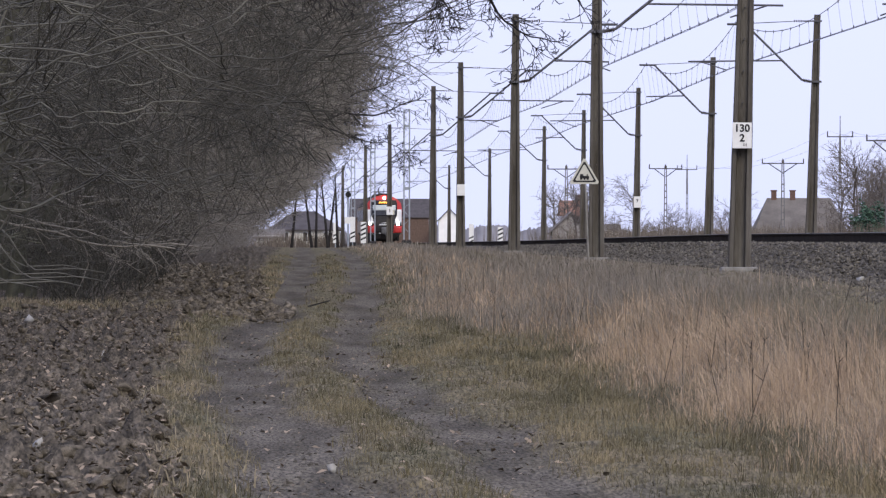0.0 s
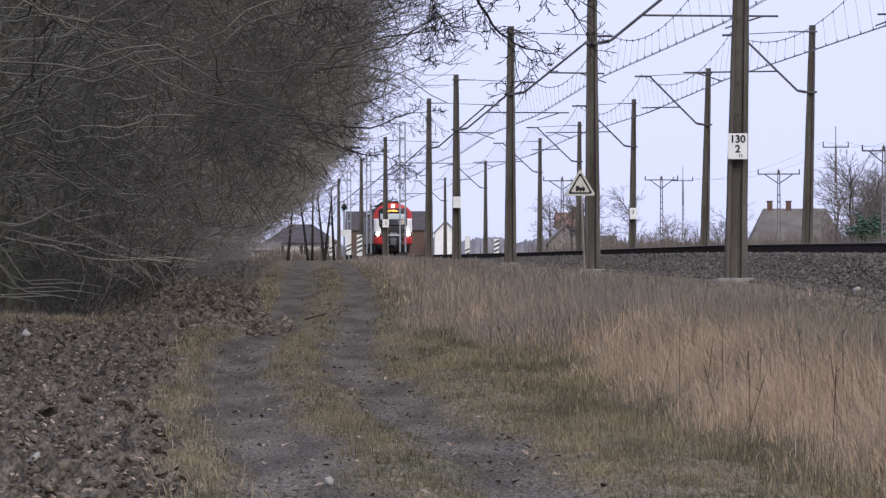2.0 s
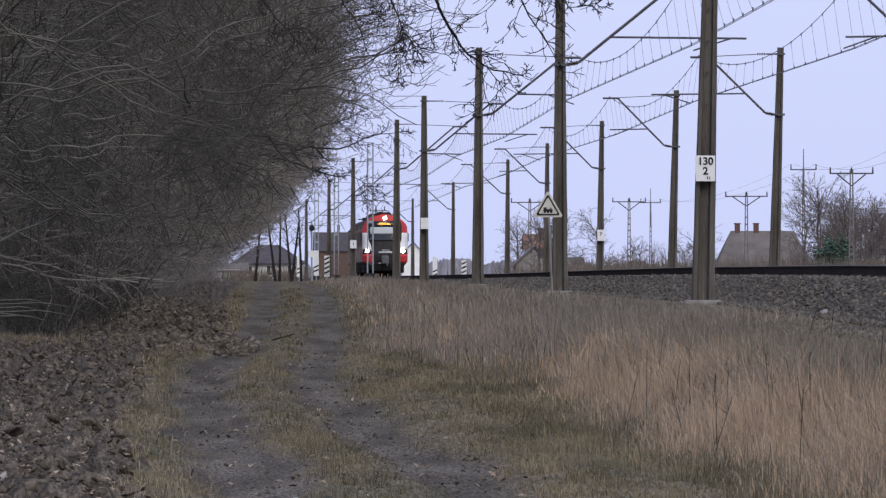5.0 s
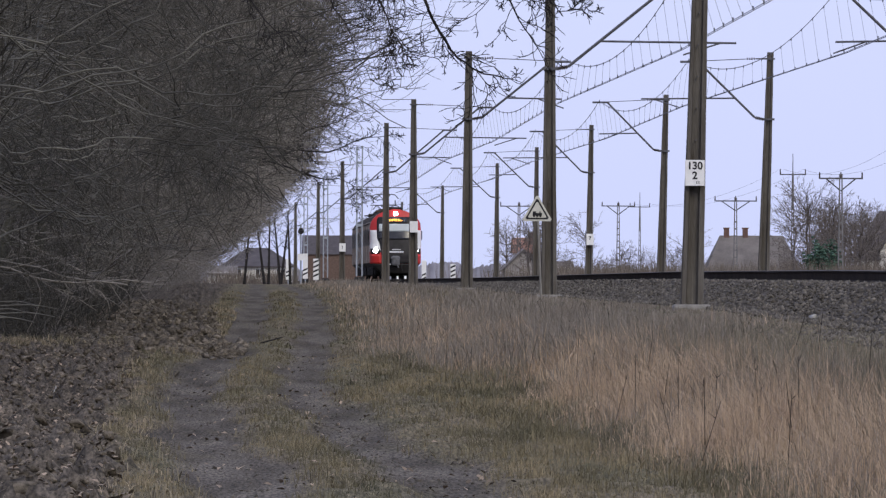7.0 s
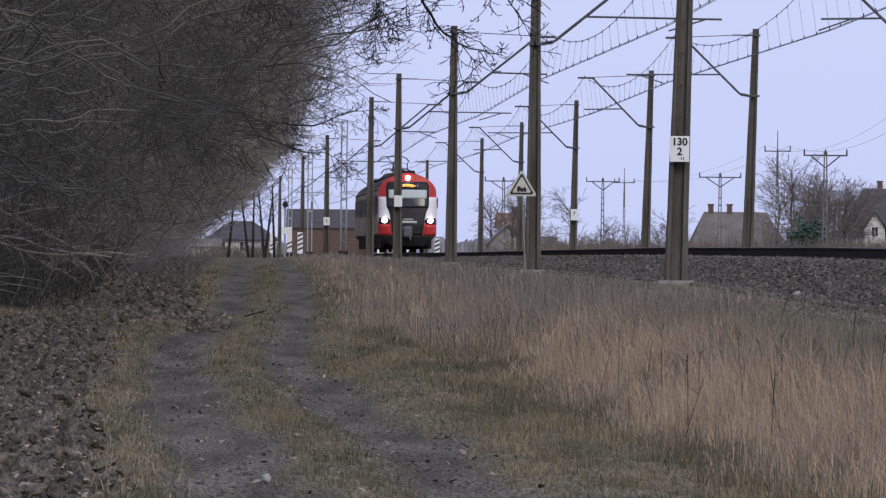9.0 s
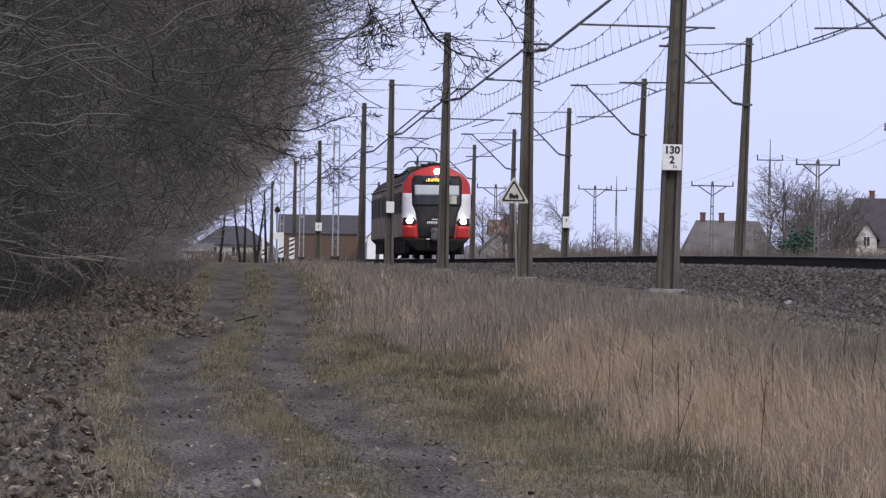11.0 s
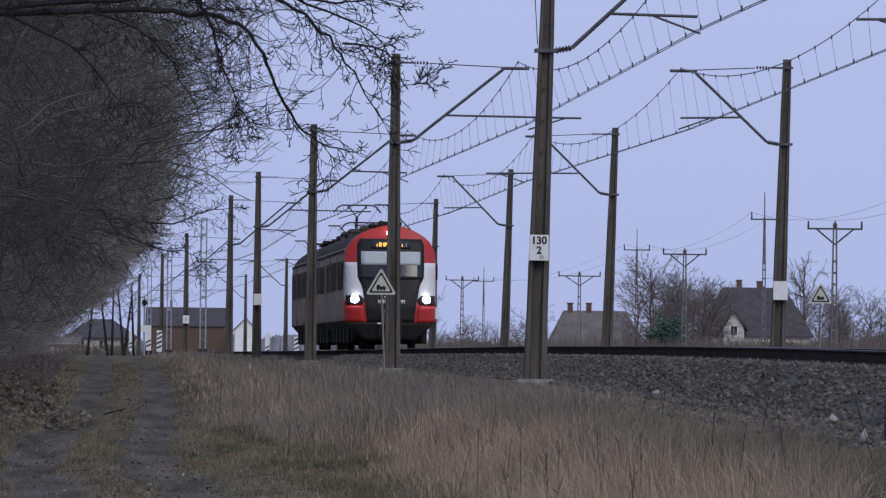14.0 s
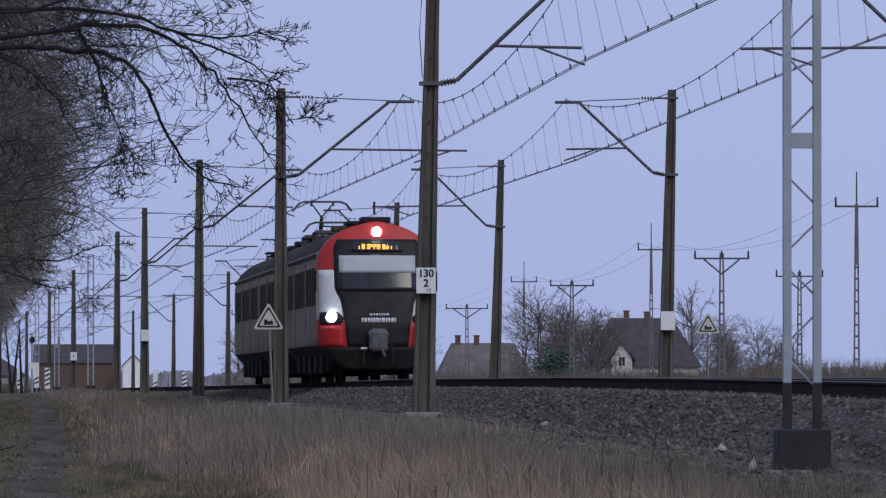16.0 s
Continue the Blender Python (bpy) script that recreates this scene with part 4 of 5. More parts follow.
    out += limb([(1.8, 0, 6.0), (4.6, 0.3, 6.6), (6.4, 0.2, 6.75), (7.6, 0.1, 6.7), (8.5, 0.1, 6.45)], 0.05, 3, 1.1, 15)
    out += limb([(1.6, 0, 5.6), (4.2, -0.3, 6.1), (6.0, -0.3, 6.35), (7.0, -0.2, 6.5)], 0.045, 3, 1.1, 16)
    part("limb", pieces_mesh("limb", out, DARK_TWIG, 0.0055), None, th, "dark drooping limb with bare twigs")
    # a second tree farther on, whose crooked limb stands out from the wood's edge
    y1 = 220.0
    th = thing("overhanging_tree", "leafless tree with a crooked dark limb reaching out sideways", "tree", "", pose(-5.2, y1, float(ground_z(-5.2, y1))))
    part("trunk", pieces_mesh("trunk", trunk, BARK), None, th)
    out = limb([(0.3, 0, 3.4), (4.0, 0, 3.8), (6.6, 0.1, 3.75), (7.4, 0.1, 3.95), (8.1, 0, 3.9), (8.8, 0, 4.2), (9.5, 0, 4.3)], 0.05, 2, 0.9, 21)
    out += limb([(6.4, 0.1, 3.75), (7.2, 0.2, 3.55), (7.9, 0.2, 3.3), (8.5, 0.1, 3.25), (8.9, 0, 2.95)], 0.03, 2, 0.7, 22)
    out += limb([(7.0, 0.1, 3.85), (7.6, -0.1, 4.4), (8.3, -0.1, 4.6), (8.9, -0.1, 5.0)], 0.03, 2, 0.8, 23)
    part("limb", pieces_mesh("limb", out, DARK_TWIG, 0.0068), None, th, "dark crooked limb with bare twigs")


# ---------- grass, clods, litter, ballast stones ----------
STRAW = material("dry_tall_grass", (0.445, 0.325, 0.22), 0.9, vary=0.25, scale=0.3, tint=(0.35, 0.275, 0.198), random=0.34)
GREY_STRAW = material("faded_grey_grass", (0.235, 0.203, 0.168), 0.95, vary=0.28, scale=0.3, tint=(0.195, 0.174, 0.146), random=0.28)
OLIVE = material("dark_olive_grass", (0.105, 0.097, 0.072), 0.95, vary=0.35, scale=0.4, tint=(0.165, 0.145, 0.105), random=0.4)
VERGE = material("short_winter_grass", (0.078, 0.082, 0.05), 0.95, vary=0.35, scale=1.0, tint=(0.185, 0.152, 0.093), random=0.45, stretch=(1, 0.09, 1))
FRINGE = material("pale_fringe_grass", (0.15, 0.145, 0.088), 0.95, vary=0.35, scale=0.4, tint=(0.245, 0.2, 0.14), random=0.45)
CLOD = material("turned_soil", (0.088, 0.077, 0.061), 1.0, vary=0.5, scale=14, tint=(0.178, 0.153, 0.12), random=0.3, bump=0.9, spec=0.05)
LITTER = material("fallen_leaves", (0.21, 0.165, 0.12), 0.95, vary=0.3, scale=3, random=0.6)
PEBBLE = material("rut_gravel", (0.105, 0.094, 0.08), 1.0, vary=0.35, scale=8, random=0.35, spec=0.05)
PALE_STONE = material("pale_stone", (0.36, 0.35, 0.33), 0.9, vary=0.2, scale=6)


def blades(name, X, Y, Z, H, Wd, rng, bend=0.35):
    """Curved tapering blades of two joints, standing on the given places."""
    n = len(X)
    a = rng.uniform(0, 2 * np.pi, n)
    t = rng.uniform(0, 2 * np.pi, n)
    l = rng.normal(0, bend, n) * H
    bx, by = np.cos(a) * Wd / 2, np.sin(a) * Wd / 2
    lx, ly = np.cos(t) * l, np.sin(t) * l
    P = np.stack([X, Y, Z], 1)
    B = np.stack([bx, by, np.zeros(n)], 1)
    M = P + np.stack([lx * 0.3, ly * 0.3, H * 0.58], 1)
    E = P + np.stack([lx, ly, H * (1 - 0.25 * np.abs(l / H))], 1)
    V = np.stack([P - B, P + B, M - B * 0.75, M + B * 0.75, E], 1).reshape(-1, 3)
    b = np.arange(n)[:, None] * 5
    T = np.concatenate([b + [[0, 1, 3]], b + [[0, 3, 2]], b + [[2, 3, 4]]])
    return V, T


def make_grass():
    rng = np.random.default_rng(5)
    tall, faded, olive = ([], [], [0]), ([], [], [0]), ([], [], [0])
    for ya, yb, dens, wd in ((56, 90, 620, 0.008), (90, 130, 400, 0.010), (130, 200, 150, 0.014), (200, 330, 60, 0.022), (330, 520, 16, 0.04)):
        n = int((yb - ya) * 6.2 * dens)
        y = rng.uniform(ya, yb, n)
        x = rng.uniform(2.3, 8.5, n)
        edge = np.where(y < 260, np.interp(y, [50, 72, 81, 104, 125, 146, 158, 170, 200, 260], [4.1, 4.1, 3.95, 4.05, 4.3, 4.5, 3.4, 2.85, 3.1, 3.65]), road_x(y) + 1.45) + 0.2 * np.sin(y * 0.35) + 0.14 * np.sin(y * 1.1)
        clump = 0.5 + 0.5 * np.sin(x * 2.1 + np.sin(y * 0.7) * 2) * np.sin(y * 0.9 + x)
        keep = (x > edge - 0.3 + rng.exponential(0.5, n)) & (rng.random(n) < 0.45 + 0.55 * clump) & ~((x > 7.7 - 0.8 * (y < 115)) & (rng.random(n) < 0.85))
        x, y, edge, clump = x[keep], y[keep], edge[keep], clump[keep]
        n = len(x)
        h = (0.16 + 0.71 * smooth(edge - 0.3, edge + 1.9, x)) * rng.uniform(0.45, 1.2, n) * (0.8 + 0.25 * clump) * (1 - 0.45 * smooth(6.6, 8.2, x)) * (0.72 + 0.28 * smooth(200, 120, y))
        low = (x > np.interp(y, [56, 65, 77, 90, 115], [4.9, 5.6, 6.4, 7.1, 8.3])) & (rng.random(n) < 0.93)
        h = np.where(low, h * 0.28, h)
        zg = ground_z(x, y)
        top = np.interp(y, [60, 100, 150, 212, 300, 400, 600], [1.0, 1.08, 1.16, 1.3, 1.5, 1.75, 1.8])
        top = np.where((x > 6.0) & (y < 120), 0.86 + 0.0012 * y, top)
        h = np.clip(np.minimum(h, top - zg + rng.normal(-0.06, 0.11, n)), 0.07, 2)
        grey = rng.random(n) < np.clip(0.12 + 0.85 * smooth(5.2, 6.6, x) + 0.6 * smooth(112, 165, y) + 0.18 * np.sin(x * 1.3 + y * 0.21), 0.05, 1)
        wide = wd * rng.uniform(0.35, 1.2, n)
        dark = rng.random(n) < np.clip(0.75 * smooth(5.0, 6.4, x) * smooth(140, 100, y) + 0.75 * smooth(edge + 0.7, edge - 0.1, x), 0, 1)
        dark = dark | low
        for sel, (vs, ts, n0) in ((~grey & ~dark, tall), (grey & ~dark, faded), (dark, olive)):
            V, T = blades("tall_grass", x[sel], y[sel], zg[sel] - 0.02, h[sel], wide[sel], rng, 0.5)
            vs.append(V), ts.append(T + n0[0])
            n0[0] += len(V)
    me = array_mesh("tall_grass", np.concatenate(tall[0]), np.concatenate(tall[1]), STRAW)
    tagged(new("tall_grass", me), "tall dry straw-coloured grass on the railway verge", "grass", kind="stuff")
    me = array_mesh("faded_grass", np.concatenate(faded[0]), np.concatenate(faded[1]), GREY_STRAW)
    tagged(new("faded_grass", me), "faded grey-brown dead grass near the ballast", "grass", kind="stuff")
    me = array_mesh("olive_grass", np.concatenate(olive[0]), np.concatenate(olive[1]), OLIVE)
    tagged(new("olive_grass", me), "dark olive grass low on the verge", "grass", kind="stuff")
    Vs, Ts, n0 = [], [], 0
    for ya, yb, dens, wd in ((54, 100, 460, 0.0055), (100, 170, 180, 0.009), (170, 330, 45, 0.018)):
        n = int((yb - ya) * 7.0 * dens)
        y = rng.uniform(ya, yb, n)
        x = rng.uniform(-1.6, 5.6, n) + road_x(y) - 1.2
        tuft = 0.5 + 0.5 * np.sin(x * 5 + 3 * np.sin(y * 0.8)) * np.sin(y * 1.7 + 2 * x)
        keep = (rng.random(n) > ruts(x, y) * 1.04 + 0.02) & (soil(x, y) < 0.5) & (rng.random(n) < 0.3 + 0.7 * tuft)
        x, y, tuft = x[keep], y[keep], tuft[keep]
        n = len(x)
        h = (0.02 + 0.085 * tuft) * rng.uniform(0.2, 1.6, n) * (1 + 0.6 * smooth(1.6, 2.6, x - road_x(y)))
        V, T = blades("short_grass", x, y, ground_z(x, y) - 0.015, h, wd * rng.uniform(0.6, 1.5, n), rng, 0.85)
        Vs.append(V), Ts.append(T + n0)
        n0 += len(V)
    me = array_mesh("short_grass", np.concatenate(Vs), np.concatenate(Ts), VERGE)
    tagged(new("short_grass", me), "short green and yellow winter grass beside the ruts", "grass", kind="stuff")
    # tufts of pale straw along the edge of the ploughed strip and under the wood
    n = 6000
    y = rng.uniform(56, 260, n)
    x = np.minimum(soil_edge(y) + 0.1 + rng.normal(0, 0.2, n), road_x(y) - 1.15)
    x2, y2 = rng.uniform(-7.0, -1.1, 11000), rng.normal(182.5, 2.6, 11000)
    x, y = np.concatenate([x, x2]), np.concatenate([y, y2])
    n = len(x)
    V, T = blades("straw_fringe", x, y, ground_z(x, y) - 0.01, rng.uniform(0.03, 0.2, n) * (0.5 + 0.5 * np.sin(y * 0.8) ** 2) * np.where((y > 170) & (x < -1.6), 1.4, 1.0), np.where(y > 150, 0.02, 0.009) * rng.uniform(0.6, 1.5, n), rng, 0.8)
    tagged(new("straw_fringe", array_mesh("straw_fringe", V, T, FRINGE)), "pale straw fringe between ploughed soil and track", "grass", kind="stuff")


OCT = np.array([[1, 0, 0], [-1, 0, 0], [0, 1, 0], [0, -1, 0], [0, 0, 1], [0, 0, -1]], float)
OCT_T = np.array([[0, 2, 4], [2, 1, 4], [1, 3, 4], [3, 0, 4], [2, 0, 5], [1, 2, 5], [3, 1, 5], [0, 3, 5]])


def crumbs(P, size, rng, flat=0.7):
    """Ragged clods: strongly dented twenty-sided lumps."""
    g = (1 + 5 ** 0.5) / 2
    ico = np.array([[-1, g, 0], [1, g, 0], [-1, -g, 0], [1, -g, 0], [0, -1, g], [0, 1, g], [0, -1, -g], [0, 1, -g], [g, 0, -1], [g, 0, 1], [-g, 0, -1], [-g, 0, 1]]) / 1.9
    near = np.linalg.norm(ico[:, None] - ico[None], axis=2) < 1.3
    T = []
    for i, j, k in itertools.combinations(range(12), 3):
        if near[i, j] and near[j, k] and near[i, k]:
            out = np.dot(np.cross(ico[j] - ico[i], ico[k] - ico[i]), ico[i]) > 0
            T.append((i, j, k) if out else (i, k, j))
    n = len(P)
    S = ico[None] * (1 + rng.normal(0, 0.42, (n, 12, 1))) * rng.uniform(0.6, 1.4, (n, 1, 3)) * [1, 1, flat] + rng.normal(0, 0.16, (n, 12, 3))
    S = S * size[:, None, None]
    V = (P[:, None] + S).reshape(-1, 3)
    return V, (np.arange(n)[:, None, None] * 12 + np.array(T)[None]).reshape(-1, 3)


def lumps(P, size, rng, flat=0.7):
    """Angular stones or clods: jittered, turned eight-sided lumps."""
    n = len(P)
    S = size[:, None, None] * (1 + rng.normal(0, 0.3, (n, 6, 1))) * OCT[None] * np.array([1, 1, flat])
    S = S + rng.normal(0, 0.33, (n, 6, 3)) * size[:, None, None]
    a = rng.uniform(0, 2 * np.pi, n)
    c, s = np.cos(a)[:, None], np.sin(a)[:, None]
    R = np.stack([c * S[..., 0] - s * S[..., 1], s * S[..., 0] + c * S[..., 1], S[..., 2]], -1)
    V = (P[:, None] + R).reshape(-1, 3)
    T = (np.arange(n)[:, None, None] * 6 + OCT_T[None]).reshape(-1, 3)
    return V, T


def make_lumps():
    rng = np.random.default_rng(9)
    n = 42000
    y = 54 + 190 * rng.random(n) ** 1.4
    x = rng.uniform(-7.5, 0.6, n)
    keep = (soil(x, y) > 0.6) & (x > -0.032 * y - 0.6)
    x, y = x[keep], y[keep]
    size = np.clip(rng.lognormal(-3.85, 0.6, len(x)), 0.009, 0.10) * (1 + 0.5 * ((y > 172) & (y < 236)))
    z = ground_z(x, y) + soil_bumps(x, y) + size * 0.2
    # a ridge of larger clods where the ploughing turned across the track
    rx, ry = rng.uniform(-2.4, 0.75, 2600), rng.normal(181, 3.5, 2600)
    rs = np.clip(rng.lognormal(-3.1, 0.5, 2600), 0.02, 0.14)
    rz = ground_z(rx, ry) + 0.10 * np.exp(-((ry - 181) / 3) ** 2) * (0.6 + 0.4 * np.sin(rx * 5)) + rs * 0.2
    bx, by = rng.uniform(-3.0, 0.3, 3500), 184 + 90 * rng.random(3500) ** 1.3
    bs = np.clip(rng.lognormal(-3.3, 0.5, 3500), 0.015, 0.11)
    rx, ry, rs, rz = np.concatenate([rx, bx]), np.concatenate([ry, by]), np.concatenate([rs, bs]), np.concatenate([rz, ground_z(bx, by) + bs * 0.3])
    x, y, z, size = np.concatenate([x, rx]), np.concatenate([y, ry]), np.concatenate([z, rz]), np.concatenate([size, rs])
    big = (size > 0.026) | (y < 76)
    P = np.stack([x, y, z], 1)
    V, T = crumbs(P[big], size[big] * 0.95, rng)
    V2, T2 = lumps(P[~big], size[~big], rng)
    V, T = np.concatenate([V, V2]), np.concatenate([T, T2 + len(V)])
    tagged(new("soil_clods", array_mesh("soil_clods", V, T, CLOD)), "dark brown clods of freshly ploughed soil", "soil", kind="stuff")
    n = 17000
    y = 54 + 120 * rng.random(n) ** 1.3
    x = rng.uniform(-5.5, 2.5, n)
    keep = (soil(x, y) > 0.3) | (rng.random(n) < 0.10)
    x, y = x[keep], y[keep]
    n = len(x)
    size = rng.uniform(0.012, 0.046, n)
    z = ground_z(x, y) + soil_bumps(x, y) * soil(x, y) + 0.05 * soil(x, y) + 0.012
    a, tilt = rng.uniform(0, 6.28, n), rng.uniform(-0.7, 0.7, n)
    ux, uy = np.stack([np.cos(a), np.sin(a), tilt], 1) * size[:, None], np.stack([-np.sin(a), np.cos(a), rng.uniform(-0.5, 0.5, n)], 1) * size[:, None] * 0.55
    P = np.stack([x, y, z], 1)
    V = np.stack([P - ux, P - uy + [0, 0, 0.008], P + ux, P + uy + [0, 0, 0.008]], 1).reshape(-1, 3)
    b = np.arange(n)[:, None] * 4
    T = np.concatenate([b + [[0, 1, 3]], b + [[1, 2, 3]]])
    tagged(new("fallen_leaves", array_mesh("fallen_leaves", V, T, LITTER)), "fallen brown leaves and chips on the soil", "leaf litter", kind="stuff")
    n = 13000
    y = 54 + 140 * rng.random(n) ** 1.4
    x = road_x(y) + rng.uniform(-1.6, 1.6, n)
    keep = rng.random(n) < ruts(x, y)
    x, y = x[keep], y[keep]
    V, T = lumps(np.stack([x, y, ground_z(x, y)], 1), np.clip(rng.lognormal(-4.6, 0.5, len(x)), 0.005, 0.03) * np.clip(0.75 + 0.5 * np.sin(x * 2.3 + y * 0.4) * np.sin(y * 0.31), 0.3, 1.2), rng, 0.65)
    tagged(new("rut_pebbles", array_mesh("rut_pebbles", V, T, PEBBLE)), "small pebbles and crumbs of earth in the ruts", "pebbles", kind="stuff")
    # ballast on the near shoulder
    n = 34000
    y = 66 + 280 * rng.random(n) ** 1.75
    x = np.where(y < 118, rng.uniform(7.2, 9.9, n), rng.uniform(7.9, 9.9, n))
    berm = np.interp(y, [b[0] for b in BERM_Z], [b[1] for b in BERM_Z])
    d = np.interp(y, DIP_Y, DIP_Z)
    z = np.where(x < 8.35, berm + 0.03, np.interp(x, [8.35, 9.3, 10], [0, 1, 1]) * (RAILTOP - 0.2 + d - np.maximum(0.95, berm + 0.03)) + np.maximum(0.95, berm + 0.03))
    z = np.where(x < 7.95, ground_z(x, y), z)
    size = rng.uniform(0.018, 0.044, n)
    V, T = lumps(np.stack([x, y, z], 1), size, rng, 0.8)
    tagged(new("ballast_stones", array_mesh("ballast_stones", V, T, STONE)), "dark grey crushed ballast stones on the shoulder", "ballast", kind="stuff")


make_wood()
make_shrubs()
make_hanging_limb()
make_grass()
make_lumps()


# ---------- signs and plates along the line ----------
def lettering(name, body, size, at, parent, mat=BLACK):
    cu = bpy.data.curves.new(name, "FONT")
    cu.body, cu.size, cu.align_x, cu.align_y, cu.extrude = body, size, "CENTER", "CENTER", 0.002
    cu.offset = size * 0.03
    cu.materials.append(mat)
    ob = new(name, cu)
    ob.parent = parent
    ob.matrix_basis = pose(*at, 90, 0, 0)
    return ob


def mast_plate(x, y, z, w, h, marks, label, half):
    th = thing("kilometre_plate", label, "sign", "plates on the masts", pose(x, y, z))
    bm = bmesh.new()
    box(bm, 0, 0, 0, w, 0.02, h, 0.004)
    part("plate", bm, WHITE, th)
    for s in (-1, 1):
        bm = bmesh.new()
        box(bm, 0, half / 2 + 0.005, s * h * 0.36, min(half * 1.9, w * 0.8), half, 0.03)
        part("bracket", bm, STEEL, th)
    for text, size, dx, dz in marks:
        lettering("lettering", text, size, (dx, -0.014, dz), th)
    return th


mast_plate(7.80, 149.75, 3.37, 0.31, 0.41, [("130", 0.165, 0.0, 0.11), ("2", 0.165, 0.0, -0.045)], "white kilometre plate with black figures on a mast", 0.22)
for dx in (0.03, 0.065):
    bm = bmesh.new()
    box(bm, dx, -0.014, -0.15, 0.012, 0.004, 0.045)
    part("small_mark", bm, BLACK, bpy.data.objects["kilometre_plate"])
mast_plate(17.18, 220.75, 3.27, 0.34, 0.44, [], "plain white plate on a concrete mast", 0.22)
mast_plate(7.81, 350.5, 3.70, 0.30, 0.42, [], "plain white plate on a concrete mast", 0.22)
mast_plate(17.24, 420.7, 3.59, 0.32, 0.50, [("7", 0.2, 0.0, 0.05)], "narrow white plate with one black figure", 0.22)
mast_plate(7.80, 529.7, 3.60, 0.36, 0.46, [("1", 0.24, 0.0, 0.0)], "white plate with one black figure", 0.22)


def warning_sign(x, y, apex, ground, side, lean):
    th = thing("warning_sign", "triangular level-crossing warning sign with black engine pictogram on a thin post", "road sign", "warning signs", pose(x, y, ground))
    h = side * 0.866
    z0 = apex - ground - h

    def tri(size, y0, y1):
        bm = bmesh.new()
        hh = size * 0.866
        c = z0 + h / 3
        pts = [(-size / 2, c - hh / 3), (size / 2, c - hh / 3), (0, c + 2 * hh / 3)]
        a = [bm.verts.new((px, y0, pz)) for px, pz in pts]
        b = [bm.verts.new((px, y1, pz)) for px, pz in pts]
        bm.faces.new(a)
        bm.faces.new(b[::-1])
        for i in range(3):
            bm.faces.new((a[i], b[i], b[(i + 1) % 3], a[(i + 1) % 3]))
        bmesh.ops.recalc_face_normals(bm, faces=bm.faces)
        bmesh.ops.bevel(bm, geom=[e for e in bm.edges if abs(e.verts[0].co.y - e.verts[1].co.y) > 0.001], offset=0.05 * size, segments=3, affect="EDGES")
        return bm
    part("sign_panel", tri(side, -0.03, -0.012), SIGN_YELLOW, th)
    part("border", tri(side * 0.80, -0.034, -0.028), BLACK, th)
    part("sign_face", tri(side * 0.62, -0.038, -0.032), SIGN_YELLOW, th)
    bm = bmesh.new()
    c = z0 + h * 0.22
    box(bm, 0, -0.041, c + 0.02, 0.20 * side / 0.68, 0.006, 0.055)
    box(bm, -0.06, -0.041, c + 0.06, 0.07, 0.006, 0.05)
    box(bm, 0.06, -0.041, c + 0.06, 0.022, 0.006, 0.045)
    for k in (-0.07, 0.0, 0.07):
        rod(bm, (k, -0.038, c - 0.015), (k, -0.044, c - 0.015), 0.026, sides=12)
    part("engine_pictogram", bm, BLACK, th)
    bm = bmesh.new()
    rod(bm, (0, 0, z0 + h * 0.7), (lean, 0, -0.15), 0.024, sides=10)
    part("post", bm, FOOT_CONCRETE, th)
    bm = bmesh.new()
    for dz in (0.12, 0.3):
        box(bm, 0, -0.004, z0 + dz, 0.12, 0.05, 0.03)
    part("clamp", bm, GALV, th)


warning_sign(7.25, 205.0, 3.55, float(ground_z(7.3, 205)), 0.68, 0.10)
warning_sign(22.0, 268.0, 3.88, float(ground_z(22, 268)), 0.70, 0.0)


def striped_board(x, y, h, stripes, ground):
    th = thing("approach_board", "upright white board with black diagonal stripes", "railway sign", "approach boards", pose(x, y, ground))
    bm = bmesh.new()
    box(bm, 0, 0, h * 0.6, 0.36, 0.04, h * 0.8, 0.01)
    part("board", bm, WHITE, th)
    for k in range(stripes):
        bm = bmesh.new()
        z = h * 0.30 + k * 0.30
        v = [bm.verts.new(p) for p in ((-0.17, -0.026, z), (0.17, -0.026, z + 0.16), (0.17, -0.026, z + 0.28), (-0.17, -0.026, z + 0.12))]
        w = [bm.verts.new(p.co + Vector((0, 0.008, 0))) for p in v]
        bm.faces.new(v)
        for i in range(4):
            bm.faces.new((v[i], w[i], w[(i + 1) % 4], v[(i + 1) % 4]))
        part("stripe", bm, BLACK, th)
    bm = bmesh.new()
    rod(bm, (0, 0.04, -0.2), (0, 0.04, h * 0.9), 0.04, sides=8)
    part("post", bm, GALV, th)


for x, y, h, n in ((17.2, 650, 1.75, 4), (17.3, 740, 2.2, 2), (7.4, 620, 1.75, 4), (7.45, 690, 2.3, 2), (6.6, 735, 2.0, 2)):
    striped_board(x, y, h, n, 1.45 if x < 10 else 1.2)


def make_signal():
    th = thing("railway_signal", "round black signal head on a slender grey mast", "railway signal", "", pose(7.35, 712, 1.45))
    bm = bmesh.new()
    rod(bm, (0, 0, -0.2), (0, 0, 4.6), 0.07, sides=8)
    part("mast", bm, GALV, th)
    bm = bmesh.new()
    rod(bm, (0, -0.12, 4.05), (0, -0.16, 4.05), 0.22, sides=20)
    rod(bm, (0, -0.2, 4.2), (0, -0.4, 4.18), 0.13, sides=12)
    part("signal_head", bm, BLACK, th)
    bm = bmesh.new()
    box(bm, 0, -0.1, 2.1, 0.5, 0.05, 0.5, 0.01)
    part("plate", bm, WHITE, th)


make_signal()

# ---------- power line beyond the railway ----------
POLE = material("pole_concrete", (0.17, 0.165, 0.165), 0.9, vary=0.25, scale=2)
FIELD = 0.9


